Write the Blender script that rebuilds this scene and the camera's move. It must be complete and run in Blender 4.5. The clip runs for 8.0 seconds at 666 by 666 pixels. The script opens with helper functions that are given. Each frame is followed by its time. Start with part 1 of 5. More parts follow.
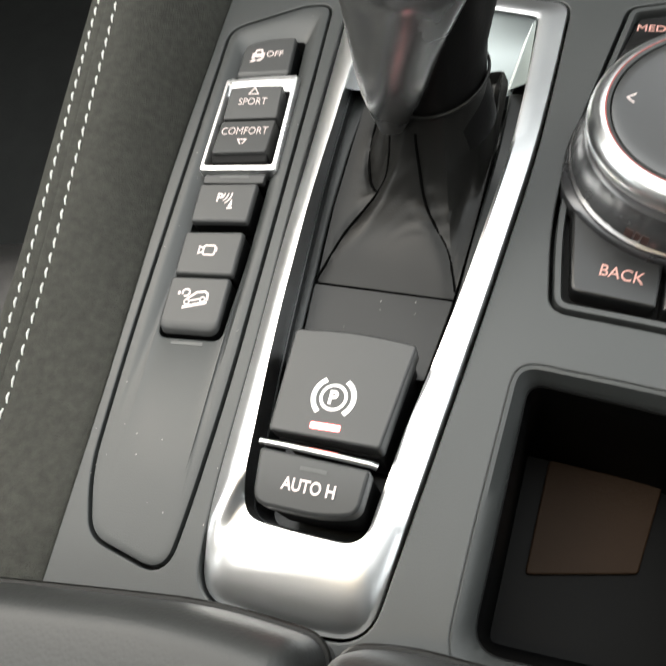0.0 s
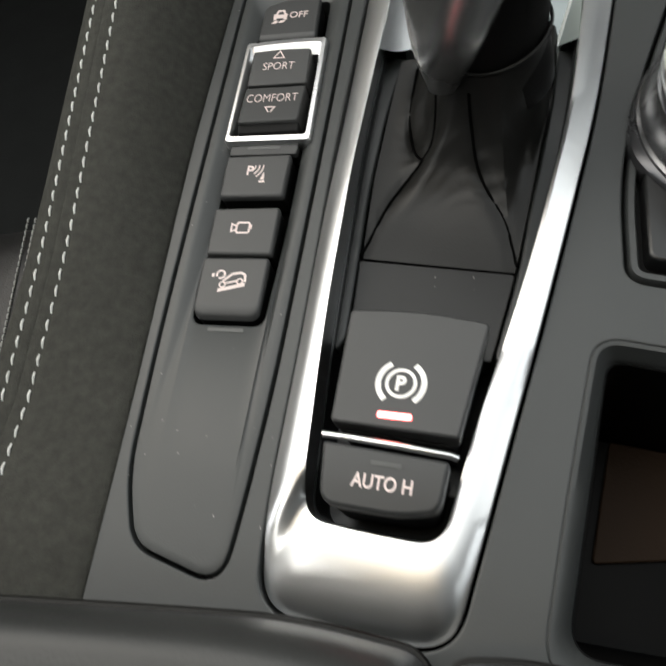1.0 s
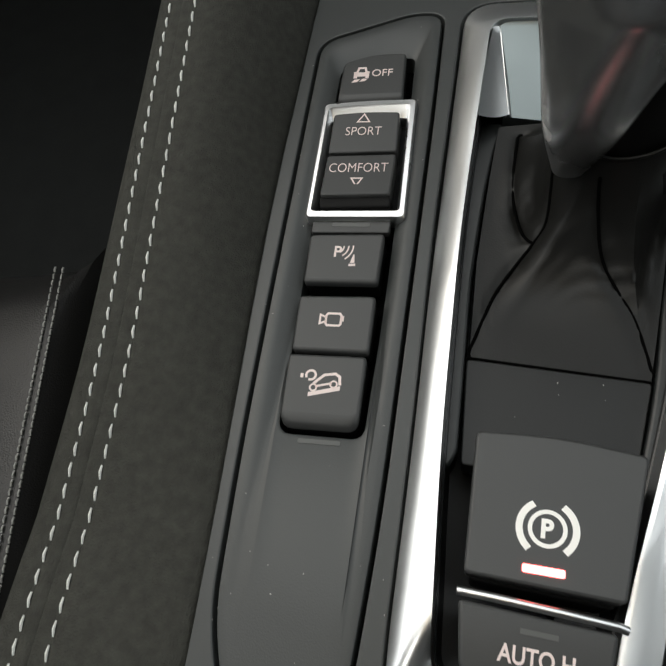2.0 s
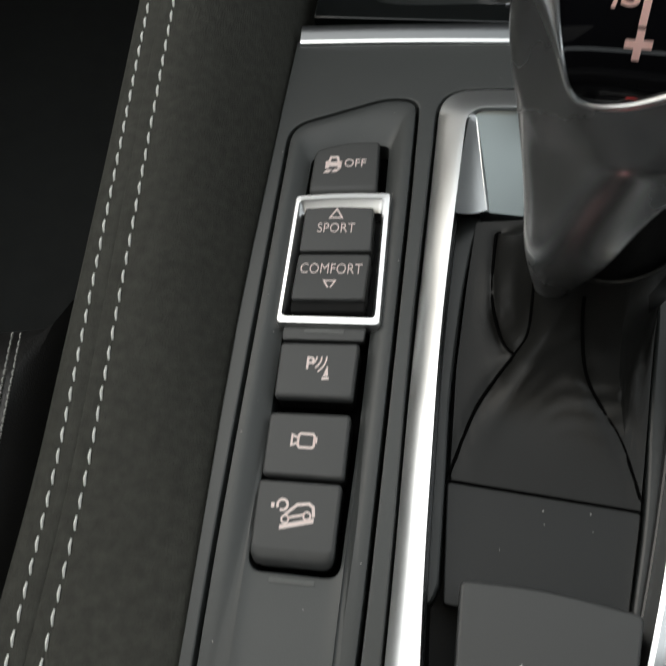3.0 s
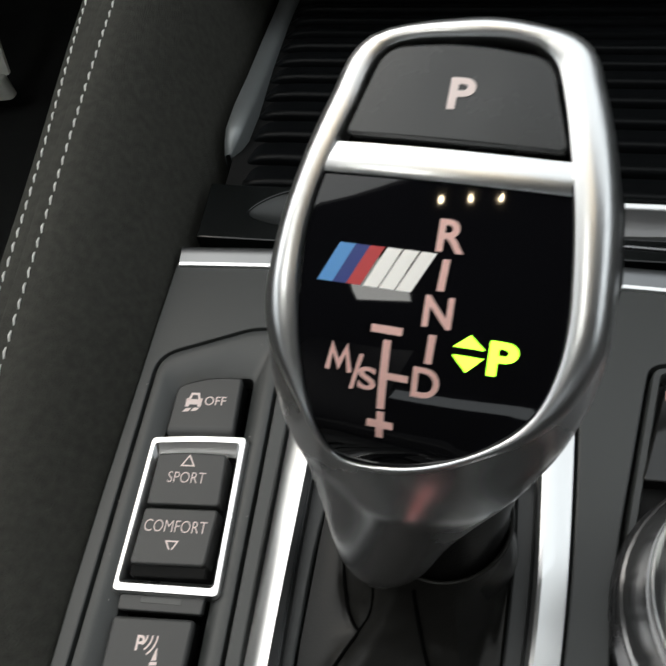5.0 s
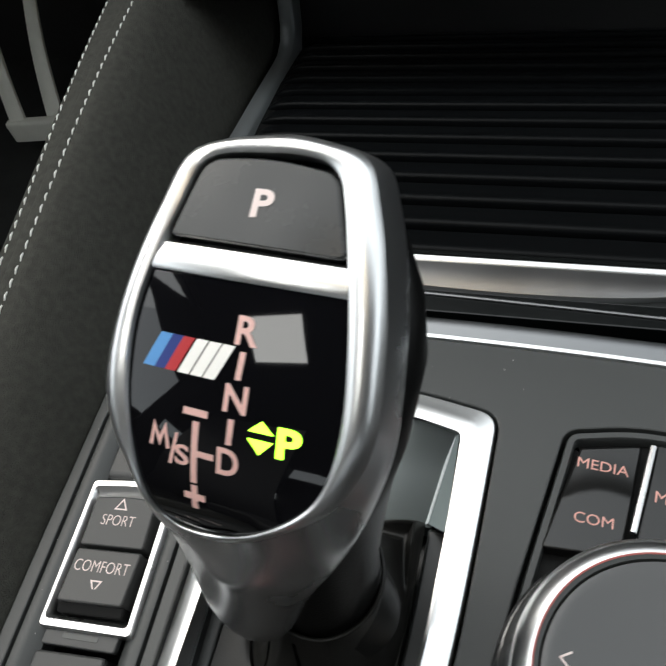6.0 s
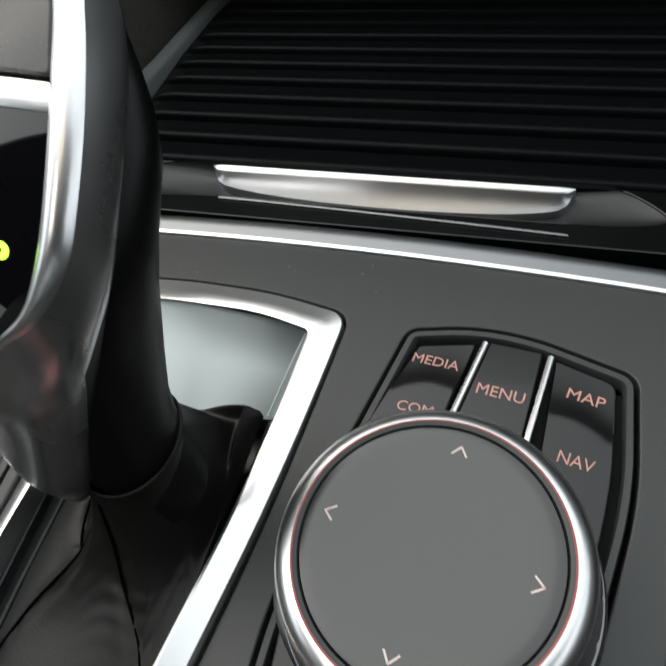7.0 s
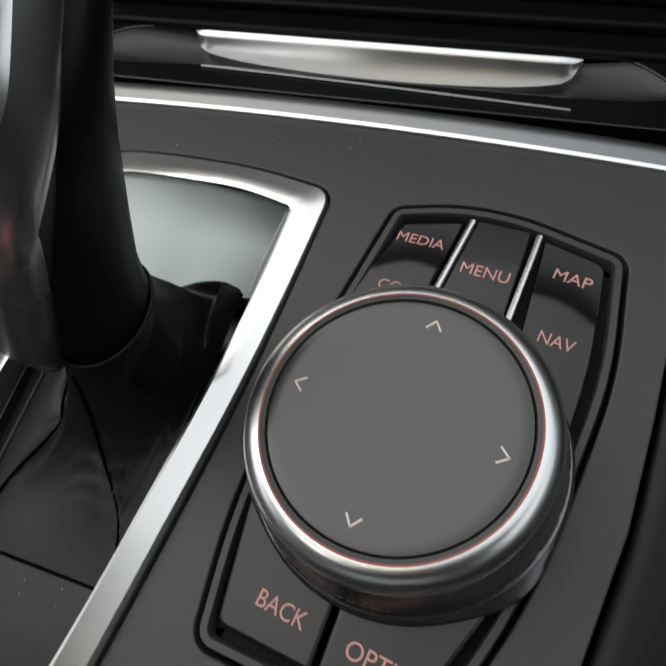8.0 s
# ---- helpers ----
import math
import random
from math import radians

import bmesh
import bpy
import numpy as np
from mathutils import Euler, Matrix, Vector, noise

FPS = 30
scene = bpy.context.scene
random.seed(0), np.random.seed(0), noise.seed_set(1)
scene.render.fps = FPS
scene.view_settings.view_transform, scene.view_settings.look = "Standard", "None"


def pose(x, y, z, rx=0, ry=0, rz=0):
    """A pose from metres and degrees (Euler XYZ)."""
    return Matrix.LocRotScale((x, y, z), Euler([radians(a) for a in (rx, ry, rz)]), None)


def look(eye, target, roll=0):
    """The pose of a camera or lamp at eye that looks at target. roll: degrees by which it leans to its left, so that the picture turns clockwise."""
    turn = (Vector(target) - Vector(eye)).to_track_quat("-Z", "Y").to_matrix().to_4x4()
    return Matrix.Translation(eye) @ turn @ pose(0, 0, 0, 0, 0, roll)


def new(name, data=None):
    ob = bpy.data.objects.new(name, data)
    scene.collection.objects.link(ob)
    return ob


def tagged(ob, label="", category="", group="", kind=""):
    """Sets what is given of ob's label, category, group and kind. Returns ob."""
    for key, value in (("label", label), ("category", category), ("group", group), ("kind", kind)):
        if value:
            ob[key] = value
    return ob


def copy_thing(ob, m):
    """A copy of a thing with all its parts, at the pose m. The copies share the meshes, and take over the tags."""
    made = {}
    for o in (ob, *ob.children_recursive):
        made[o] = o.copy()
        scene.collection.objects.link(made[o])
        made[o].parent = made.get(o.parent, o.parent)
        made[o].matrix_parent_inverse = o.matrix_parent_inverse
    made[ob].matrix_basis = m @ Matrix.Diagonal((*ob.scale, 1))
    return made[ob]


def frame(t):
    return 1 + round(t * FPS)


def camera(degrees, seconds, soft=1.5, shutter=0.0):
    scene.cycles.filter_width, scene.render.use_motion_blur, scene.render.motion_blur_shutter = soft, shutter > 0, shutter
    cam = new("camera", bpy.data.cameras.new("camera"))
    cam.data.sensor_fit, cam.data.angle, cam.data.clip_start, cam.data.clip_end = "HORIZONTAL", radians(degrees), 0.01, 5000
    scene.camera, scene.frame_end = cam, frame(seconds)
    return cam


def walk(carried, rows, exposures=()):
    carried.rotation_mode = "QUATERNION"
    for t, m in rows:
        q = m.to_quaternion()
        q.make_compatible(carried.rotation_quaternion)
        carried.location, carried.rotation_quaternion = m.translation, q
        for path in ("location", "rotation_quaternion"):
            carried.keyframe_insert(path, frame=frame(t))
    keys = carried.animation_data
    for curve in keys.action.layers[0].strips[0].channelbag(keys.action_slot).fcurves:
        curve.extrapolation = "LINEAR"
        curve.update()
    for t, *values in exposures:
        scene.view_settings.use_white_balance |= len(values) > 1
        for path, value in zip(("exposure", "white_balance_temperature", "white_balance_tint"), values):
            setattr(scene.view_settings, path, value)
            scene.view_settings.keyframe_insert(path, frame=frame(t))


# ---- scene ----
import collections

# The centre console of a car, seen from close by.  x: across the car to its right, y: ahead, z: up from the console's top.
cam = camera(54.1, 8.0, 1.6, 0.42)
PATH = [
    (0, (0.09272, -0.11638, 0.14497), (0.02796, -0.01680, -0.07501), -25.95),
    (0.5, (0.08101, -0.12029, 0.13546), (0.02417, -0.02473, -0.08846), -25.14),
    (1, (0.07265, -0.11448, 0.13574), (0.01499, -0.01862, -0.08784), -25.98),
    (1.5, (0.05358, -0.09574, 0.13737), (-0.00096, 0.00490, -0.08489), -23.47),
    (1.7, (0.04802, -0.09368, 0.13283), (-0.00838, 0.00680, -0.08903), -23.90),
    (2.8, (0.03976, -0.07318, 0.13027), (-0.00592, 0.03180, -0.09198), -18.53),
    (3, (0.03986, -0.06629, 0.13368), (-0.00440, 0.04006, -0.08820), -18.25),
    (3.5, (0.04056, -0.05361, 0.14006), (-0.00190, 0.05827, -0.07944), -17.17),
    (4, (0.04120, -0.04107, 0.14727), (-0.00156, 0.07538, -0.06978), -17.37),
    (4.5, (0.05451, -0.02993, 0.14139), (0.01301, 0.09785, -0.06944), -15.01),
    (5, (0.07106, -0.02723, 0.14387), (0.02966, 0.10944, -0.06133), -13.56),
    (5.2, (0.07680, -0.02689, 0.14577), (0.03616, 0.11252, -0.05774), -13.30),
    (6.3, (0.11898, -0.01996, 0.15032), (0.05080, 0.12117, -0.04444), -18.78),
    (6.5, (0.12941, -0.02012, 0.14604), (0.06206, 0.12020, -0.04959), -18.42),
    (7, (0.14677, -0.03300, 0.13138), (0.07855, 0.10295, -0.06703), -18.23),
    (7.5, (0.14806, -0.03378, 0.12640), (0.08140, 0.08796, -0.08153), -20.02),
    (8, (0.15181, -0.03430, 0.12367), (0.08450, 0.06922, -0.09371), -22.50),
]
EXPOSURE = [(0.0, 1.76, 6640, 7), (0.5, 1.37, 6640, 7), (1.0, 0.9, 6620, 7), (1.5, 0.53, 6600, 6), (3.0, 0.45, 6500, 6), (3.5, 0.57, 6500, 6), (4.5, 0.48, 6530, 7), (5.0, 0.53, 6500, 7), (6.3, 0.92, 6420, 7), (7.0, 0.66, 6430, 7), (8.0, 0.25, 6500, 7)]
walk(cam, [(t, look(eye, target, roll)) for t, eye, target, roll in PATH], EXPOSURE)

# ---- light: a dull day outside, through the car's windows, and the roof lamp ----
SUN_UP, SUN_ROUND = radians(48), radians(-60)
world = bpy.data.worlds.new("sky")
scene.world = world
world.use_nodes = True
sky = world.node_tree.nodes.new("ShaderNodeTexSky")
sky.sky_type, sky.sun_disc = "NISHITA", False
sky.sun_elevation, sky.sun_rotation = SUN_UP, SUN_ROUND
sky.air_density, sky.dust_density = 1.0, 4.0
cloud = world.node_tree.nodes.new("ShaderNodeMix")
cloud.data_type = "RGBA"
cloud.inputs[0].default_value = 0.75
cloud.inputs[7].default_value = (6.6, 6.75, 6.7, 1)
world.node_tree.links.new(sky.outputs[0], cloud.inputs[6])
world.node_tree.links.new(cloud.outputs[2], world.node_tree.nodes["Background"].inputs[0])
world.node_tree.nodes["Background"].inputs[1].default_value = 0.15
sun = new("sun", bpy.data.lights.new("sun", "SUN"))
sun.data.energy, sun.data.angle, sun.data.color = 0.6, radians(75), (1.0, 0.98, 0.95)
sun.matrix_world = look((math.sin(SUN_ROUND) * 5, math.cos(SUN_ROUND) * 5, 5.5), (0, 0, 0))

# ---- materials ----
def material(name, colour, rough=0.5, metal=0.0, grain=0.0, grain_size=400.0, mottle=0.0, mottle_size=25.0, coat=0.0, rough_var=0.0, stretch=None, weave="noise", spec=0.5):
    """Grain: fine relief; mottle: uneven colour at a larger scale. Sizes are waves per metre."""
    m = bpy.data.materials.new(name)
    m.use_nodes = True
    nt = m.node_tree
    b = nt.nodes["Principled BSDF"]
    b.inputs["Base Color"].default_value = (*colour, 1)
    b.inputs["Roughness"].default_value = rough
    b.inputs["Metallic"].default_value = metal
    b.inputs["Coat Weight"].default_value = coat
    b.inputs["Specular IOR Level"].default_value = spec
    b.inputs["Coat Roughness"].default_value = 0.06
    co = nt.nodes.new("ShaderNodeTexCoord")
    source = co.outputs["Object"]
    if stretch:
        mp = nt.nodes.new("ShaderNodeMapping")
        mp.inputs["Scale"].default_value = stretch
        nt.links.new(source, mp.inputs["Vector"])
        source = mp.outputs["Vector"]
    if mottle or rough_var:
        n = nt.nodes.new("ShaderNodeTexNoise")
        n.inputs["Scale"].default_value, n.inputs["Detail"].default_value = mottle_size, 6
        nt.links.new(source, n.inputs["Vector"])
        if mottle:
            mix = nt.nodes.new("ShaderNodeMix")
            mix.data_type = "RGBA"
            mix.inputs[6].default_value = (*[c * (1 - mottle) for c in colour], 1)
            mix.inputs[7].default_value = (*[min(1, c * (1 + mottle)) for c in colour], 1)
            nt.links.new(n.outputs[0], mix.inputs[0])
            nt.links.new(mix.outputs[2], b.inputs["Base Color"])
        if rough_var:
            r = nt.nodes.new("ShaderNodeMapRange")
            r.inputs[3].default_value, r.inputs[4].default_value = rough - rough_var, rough + rough_var
            nt.links.new(n.outputs[0], r.inputs[0])
            nt.links.new(r.outputs[0], b.inputs["Roughness"])
    if grain:
        if weave == "leather":
            g = nt.nodes.new("ShaderNodeTexVoronoi")
            g.feature = "SMOOTH_F1"
        else:
            g = nt.nodes.new("ShaderNodeTexNoise")
            g.inputs["Detail"].default_value = 4
        g.inputs["Scale"].default_value = grain_size
        nt.links.new(source, g.inputs["Vector"])
        bump = nt.nodes.new("ShaderNodeBump")
        bump.inputs["Strength"].default_value, bump.inputs["Distance"].default_value = grain, 0.0004
        nt.links.new(g.outputs[0], bump.inputs["Height"])
        nt.links.new(bump.outputs[0], b.inputs["Normal"])
    return m


def glowing(name, colour, strength):
    m = material(name, colour, 0.4)
    b = m.node_tree.nodes["Principled BSDF"]
    b.inputs["Emission Color"].default_value = (*colour, 1)
    b.inputs["Emission Strength"].default_value = strength
    return m


SOFT_PAINT = material("soft_touch_paint", (0.047, 0.050, 0.0495), 0.40, 0, 0.10, 2600, 0.06, 60, 0, 0.04)
BUTTON_PAINT = material("button_paint", (0.045, 0.046, 0.046), 0.42, 0, 0.06, 3000, 0.05, 90, 0, 0.03)
PARK_PAINT = material("park_key_paint", (0.040, 0.041, 0.041), 0.27, 0, 0.04, 3000, 0.05, 90, 0, 0.03)
BLACK_GAP = material("black_plastic", (0.005, 0.005, 0.005), 0.6, 0, 0.1, 2000, 0.2, 80, spec=0.2)
GLOSS_BLACK = material("gloss_black", (0.004, 0.004, 0.005), 0.035, 0, 0, 1, 0, 1, 0, 0.01)
LIP_GLOSS = material("glossy_lip_plastic", (0.004, 0.005, 0.005), 0.2, 0, 0.02, 1500, 0.1, 40, 0, 0.04)
SLAT_BLACK = material("slat_plastic", (0.004, 0.0045, 0.005), 0.36, 0, 0.08, 1800, 0.15, 50, 0, 0.05, spec=0.10)
SATIN_BLACK = material("satin_black_plastic", (0.016, 0.017, 0.018), 0.32, 0, 0.05, 1800, 0.15, 50, 0, 0.04)
SATIN_CHROME = material("satin_chrome", (0.91, 0.915, 0.915), 0.30, 1.0, 0.03, 2500, 0.03, 40, 0, 0.04)
BRIGHT_CHROME = material("bright_chrome", (0.88, 0.88, 0.88), 0.28, 1.0, 0, 1, 0.02, 60, 0, 0.03)
# the rim's metal again, darker: the dark reflections are in its colour
SHELL_METAL = material("shaded_shell_metal", (0.58, 0.585, 0.59), 0.27, 0.95, 0.02, 3000, 0.06, 40, 0, 0.04)
GRIP_METAL = material("grip_metal", (0.52, 0.52, 0.53), 0.30, 0.95, 0.03, 2500, 0.06, 60, 0, 0.05)
GRIP_DARK = material("dark_grip_metal", (0.25, 0.25, 0.255), 0.26, 0.85, 0.03, 2500, 0.06, 60, 0, 0.05)
PAN_METAL = material("silver_paint", (0.27, 0.30, 0.30), 0.30, 0.9, 0.03, 2500, 0.05, 40, 0, 0.05)
STRIP_METAL = material("brushed_aluminium", (0.21, 0.217, 0.224), 0.34, 1.0, 0.05, 900, 0.08, 120, 0, 0.05, (0.05, 1, 1))
SUEDE = material("black_suede", (0.052, 0.052, 0.045), 0.9, 0, 1.0, 2200, 0.45, 420, spec=0.25)
LEATHER = material("black_leather", (0.018, 0.0175, 0.017), 0.42, 0, 0.45, 1500, 0.18, 60, 0, 0.06, None, "leather")
NAPPA = material("smooth_black_leather", (0.0105, 0.0103, 0.0094), 0.40, 0, 0.07, 2300, 0.15, 60, 0, 0.05, None, "leather", 0.30)
# the boot's leather again, darkened: shade on neck and side pad as colour
SHADED_NAPPA = material("shaded_leather", (0.004, 0.004, 0.0039), 0.42, 0, 0.08, 2300, 0.12, 60, 0, 0.05, None, "leather", 0.27)
FLAP_LEATHER = material("flat_black_leather", (0.0085, 0.0087, 0.0085), 0.42, 0, 0.08, 2400, 0.12, 70, 0, 0.05, spec=0.42)
GREY_LEATHER = material("armrest_leather", (0.034, 0.035, 0.034), 0.48, 0, 0.12, 1500, 0.15, 70, 0, 0.06, None, "leather")
SEAT_THREAD = material("pale_grey_thread", (0.34, 0.34, 0.32), 0.75, 0, 0.6, 4000, 0.15, 500)
THREAD = material("white_thread", (0.82, 0.82, 0.78), 0.75, 0, 0.6, 4000, 0.15, 500)
DARK_THREAD = material("black_thread", (0.002, 0.002, 0.002), 0.9, spec=0.03)
# ICON and WHITE_MARK carry a faint glow of their own
ICON = glowing("faint_glow_icon", (0.78, 0.66, 0.63), 0.07)
SALMON = material("printed_legend", (0.76, 0.40, 0.34), 0.5, 0, 0, 1, 0.05, 800)
PINK = material("printed_gate_legend", (0.85, 0.53, 0.48), 0.4, 0, 0, 1, 0.05, 800)
WHITE_MARK = glowing("faint_glow_white", (0.88, 0.86, 0.82), 0.10)
BLUE_LIGHT = material("light_blue_print", (0.10, 0.32, 0.68), 0.35, 0, 0, 1, 0.03, 800)
BLUE_DARK = material("dark_blue_print", (0.012, 0.035, 0.22), 0.35, 0, 0, 1, 0.03, 800)
RED_PRINT = material("red_print", (0.52, 0.03, 0.035), 0.35, 0, 0, 1, 0.03, 800)
RED_RING = material("red_accent", (0.42, 0.09, 0.075), 0.4, 0, 0, 1, 0.05, 800)
GREEN_LED = glowing("green_display", (0.40, 1.0, 0.04), 2.6)
RED_LED = glowing("red_lamp", (1.0, 0.10, 0.10), 8.5)
LED_SPOT = glowing("reading_lamp", (1.0, 0.78, 0.5), 60.0)
PANEL_LIGHT = glowing("panel_light", (1.0, 0.98, 0.95), 4.5)
DULL_RED = material("dull_red_print", (0.06, 0.034, 0.03), 0.5, 0, 0, 1, 0.3, 900)
GREY_TICK = material("grey_marker", (0.095, 0.098, 0.095), 0.5, 0, 0, 1, 0.05, 500)
LIP_SATIN = material("satin_lip_plastic", (0.022, 0.024, 0.024), 0.34, 0, 0.05, 1800, 0.1, 50, 0, 0.04)
KEY_PAINT = material("key_paint", (0.009, 0.0092, 0.0092), 0.30, 0, 0.06, 3000, 0.05, 90, 0, 0.03, spec=0.6)
COLLAR_METAL = material("dark_collar_metal", (0.13, 0.13, 0.135), 0.28, 0.8, 0.03, 2500, 0.06, 60, 0, 0.05)
TRIM_SILVER = material("silver_trim_paint", (0.22, 0.235, 0.24), 0.42, 0.5, 0.04, 900, 0.08, 120, 0, 0.05)
PAD = material("touch_pad", (0.050, 0.0498, 0.0495), 0.21, 0, 0.05, 4000, 0.04, 50, 0, 0, spec=0.75)
TRAY_GLOSS = material("tray_plastic", (0.0025, 0.0025, 0.0025), 0.5, 0, 0.08, 900, 0.2, 40, 0, 0.05, spec=0.12)
TRAY_MAT = material("tray_mat", (0.036, 0.021, 0.012), 0.6, 0, 0.3, 1200, 0.2, 50, spec=0.15)
CARPET = material("dark_carpet", (0.02, 0.021, 0.02), 0.95, 0, 0.9, 900, 0.3, 40)
HEADLINER = material("anthracite_headliner", (0.03, 0.03, 0.032), 0.95, 0, 0.5, 900, 0.15, 30)
DOOR_TRIM = material("dark_door_trim", (0.03, 0.03, 0.03), 0.7, 0, 0.3, 600, 0.15, 20)
ALUMINIUM = material("pedal_aluminium", (0.80, 0.80, 0.72), 0.5, 0.0, 0.1, 700, 0.08, 60)
CONCRETE = material("grey_floor", (0.30, 0.30, 0.29), 0.7, 0, 0.3, 30, 0.12, 0.6)
DUST = material("dust", (0.55, 0.53, 0.5), 0.9)

# ---- mesh helpers.  Plan numbers are in units of 1.25 mm ----
U = 0.00125


def part(name, bm, mat, parent=None, label="", smooth=40):
    """One bmesh in plan units becomes one mesh object."""
    me = bpy.data.meshes.new(name)
    bmesh.ops.remove_doubles(bm, verts=bm.verts, dist=1e-4)
    bmesh.ops.recalc_face_normals(bm, faces=bm.faces)
    bmesh.ops.scale(bm, vec=(U, U, U), verts=bm.verts)
    bm.normal_update()
    for f in bm.faces:
        f.smooth = True
    for e in bm.edges:
        if e.is_manifold and smooth and e.calc_face_angle(0.0) > radians(smooth):
            e.smooth = False
        if e.seam:
            e.smooth = False
            e.seam = False
    bm.to_mesh(me)
    bm.free()
    me.materials.append(mat)
    ob = new(name, me)
    if parent:
        ob.parent = parent
    if label:
        ob["label"] = label
    return ob


def holder(name, label, category, group="", kind=""):
    return tagged(new(name), label, category, group, kind)


def rounded(corners, arc=6):
    """A closed outline from corners (x, y, radius); arc points a corner, so outlines with as many corners match."""
    out, n = [], len(corners)
    for i in range(n):
        p, a, c = (Vector(corners[j][:2]) for j in (i, i - 1, (i + 1) % n))
        r = corners[i][2] if len(corners[i]) > 2 else 0.0
        u, v = (a - p).normalized(), (c - p).normalized()
        half = math.acos(max(-1, min(1, u.dot(v)))) / 2
        t = min(r / math.tan(half) if half > 1e-4 else 0, 0.48 * (a - p).length, 0.48 * (c - p).length)
        if half > radians(66):
            t = 0.48 * min((a - p).length, (c - p).length)
        s, e = p + u * t, p + v * t
        for k in range(arc):
            w = k / (arc - 1)
            out.append(tuple(s * (1 - w) ** 2 + p * 2 * w * (1 - w) + e * w * w))
    return out


def grown(loop, d):
    """The outline pushed outwards by d (inwards: minus)."""
    n, pts = len(loop), [Vector(p) for p in loop]
    area = sum(pts[i].x * pts[(i + 1) % n].y - pts[(i + 1) % n].x * pts[i].y for i in range(n))
    s, out = (1 if area > 0 else -1), []
    for i in range(n):
        j, k = i - 1, (i + 1) % n
        while (pts[j] - pts[i]).length < 1e-5:
            j -= 1
        while (pts[k] - pts[i]).length < 1e-5:
            k = (k + 1) % n
        e, f = (pts[i] - pts[j]).normalized(), (pts[k] - pts[i]).normalized()
        m = Vector((e.y + f.y, -e.x - f.x)) * s
        m = m.normalized() / max(0.35, math.sqrt(max(0.0, (1 + e.dot(f)) / 2)))
        out.append(tuple(pts[i] + m * d))
    return out


def raised(loop, z):
    """z: a number or a function of x, y."""
    return [Vector((x, y, z(x, y) if callable(z) else z)) for x, y in loop]


def loft(loops, closed=True, cap_low=False, cap_high=False, bm=None):
    bm = bm or bmesh.new()
    rows = [[bm.verts.new(p) for p in loop] for loop in loops]
    n = len(rows[0])
    for a, b in zip(rows, rows[1:]):
        for i in range(n if closed else n - 1):
            j = (i + 1) % n
            bm.faces.new((a[i], a[j], b[j], b[i]))
    if cap_low:
        bm.faces.new(rows[0])
    if cap_high:
        bm.faces.new(rows[-1])
    return bm


def block(loop, low, high, bevel=0.4, bm=None, cell=2.0):
    """A solid with that outline, its upper edge rounded."""
    top = (lambda d: (lambda x, y: high(x, y) - d)) if callable(high) else (lambda d: high - d)
    loops = [raised(loop, low)]
    for k in range(4):
        a = k / 3 * math.pi / 2
        loops.append(raised(grown(loop, -bevel * (1 - math.cos(a))), top(bevel * (1 - math.sin(a)))))
    bm = loft(loops, True, True, False, bm)
    return domed(bm, loops[-1], high if callable(high) else None, cell)


def domed(bm, loop, high=None, cell=2.0):
    """Closes the loop that bm ends with; a curved top is cut into a grid and takes its heights from high."""
    near = {}
    for v in bm.verts:
        near[tuple(round(c, 4) for c in v.co)] = v
    ring = []
    for p in loop:
        v = near[tuple(round(c, 4) for c in p)]
        if v not in ring:
            ring.append(v)
    face = bm.faces.new(ring)
    for e in face.edges:
        e.seam = True
    if high:
        geom = [face] + list(face.edges) + list(face.verts)
        for axis in (0, 1):
            lo, hi = min(p[axis] for p in loop), max(p[axis] for p in loop)
            n = int((hi - lo) / cell) + 1
            for k in range(1, n):
                co, no = Vector((0, 0, 0)), Vector((0, 0, 0))
                co[axis], no[axis] = lo + (hi - lo) * k / n, 1
                cut = bmesh.ops.bisect_plane(bm, geom=geom, dist=1e-5, plane_co=co, plane_no=no)
                geom = cut["geom"]
        for v in {v for f in geom if isinstance(f, bmesh.types.BMFace) for v in f.verts}:
            v.co.z = high(v.co.x, v.co.y)
    return bm


def spline(points, per=6):
    """A smooth closed outline through points."""
    out, n = [], len(points)
    for i in range(n):
        a, b, c, d = (Vector(points[j % n]) for j in (i - 1, i, i + 1, i + 2))
        for k in range(per):
            t = k / per
            out.append(tuple(0.5 * (2 * b + (c - a) * t + (2 * a - 5 * b + 4 * c - d) * t * t + (3 * b - a - 3 * c + d) * t ** 3)))
    return out


def plate(outer, holes, high, low, bevel=0.3):
    """A sheet with holes through it, all its edges rounded."""
    bm = bmesh.new()
    rims = []
    for loop, s in [(outer, -1)] + [(h, 1) for h in holes]:
        loops = [raised(loop, low)]
        for k in range(3):
            a = k / 2 * math.pi / 2
            loops.append(raised(grown(loop, s * bevel * (1 - math.cos(a))), high - bevel * (1 - math.sin(a))))
        before = set(bm.verts)
        loft(loops, True, bm=bm)
        made = [v for v in bm.verts if v not in before]
        rims.append(made[-len(loop):])
    bm.edges.ensure_lookup_table()
    edges = []
    for r in rims:
        for i in range(len(r)):
            e = bm.edges.get((r[i], r[(i + 1) % len(r)]))
            if e and e not in edges:
                edges.append(e)
                e.seam = True
    bmesh.ops.triangle_fill(bm, use_beauty=True, use_dissolve=False, edges=edges, normal=(0, 0, 1))
    return bm


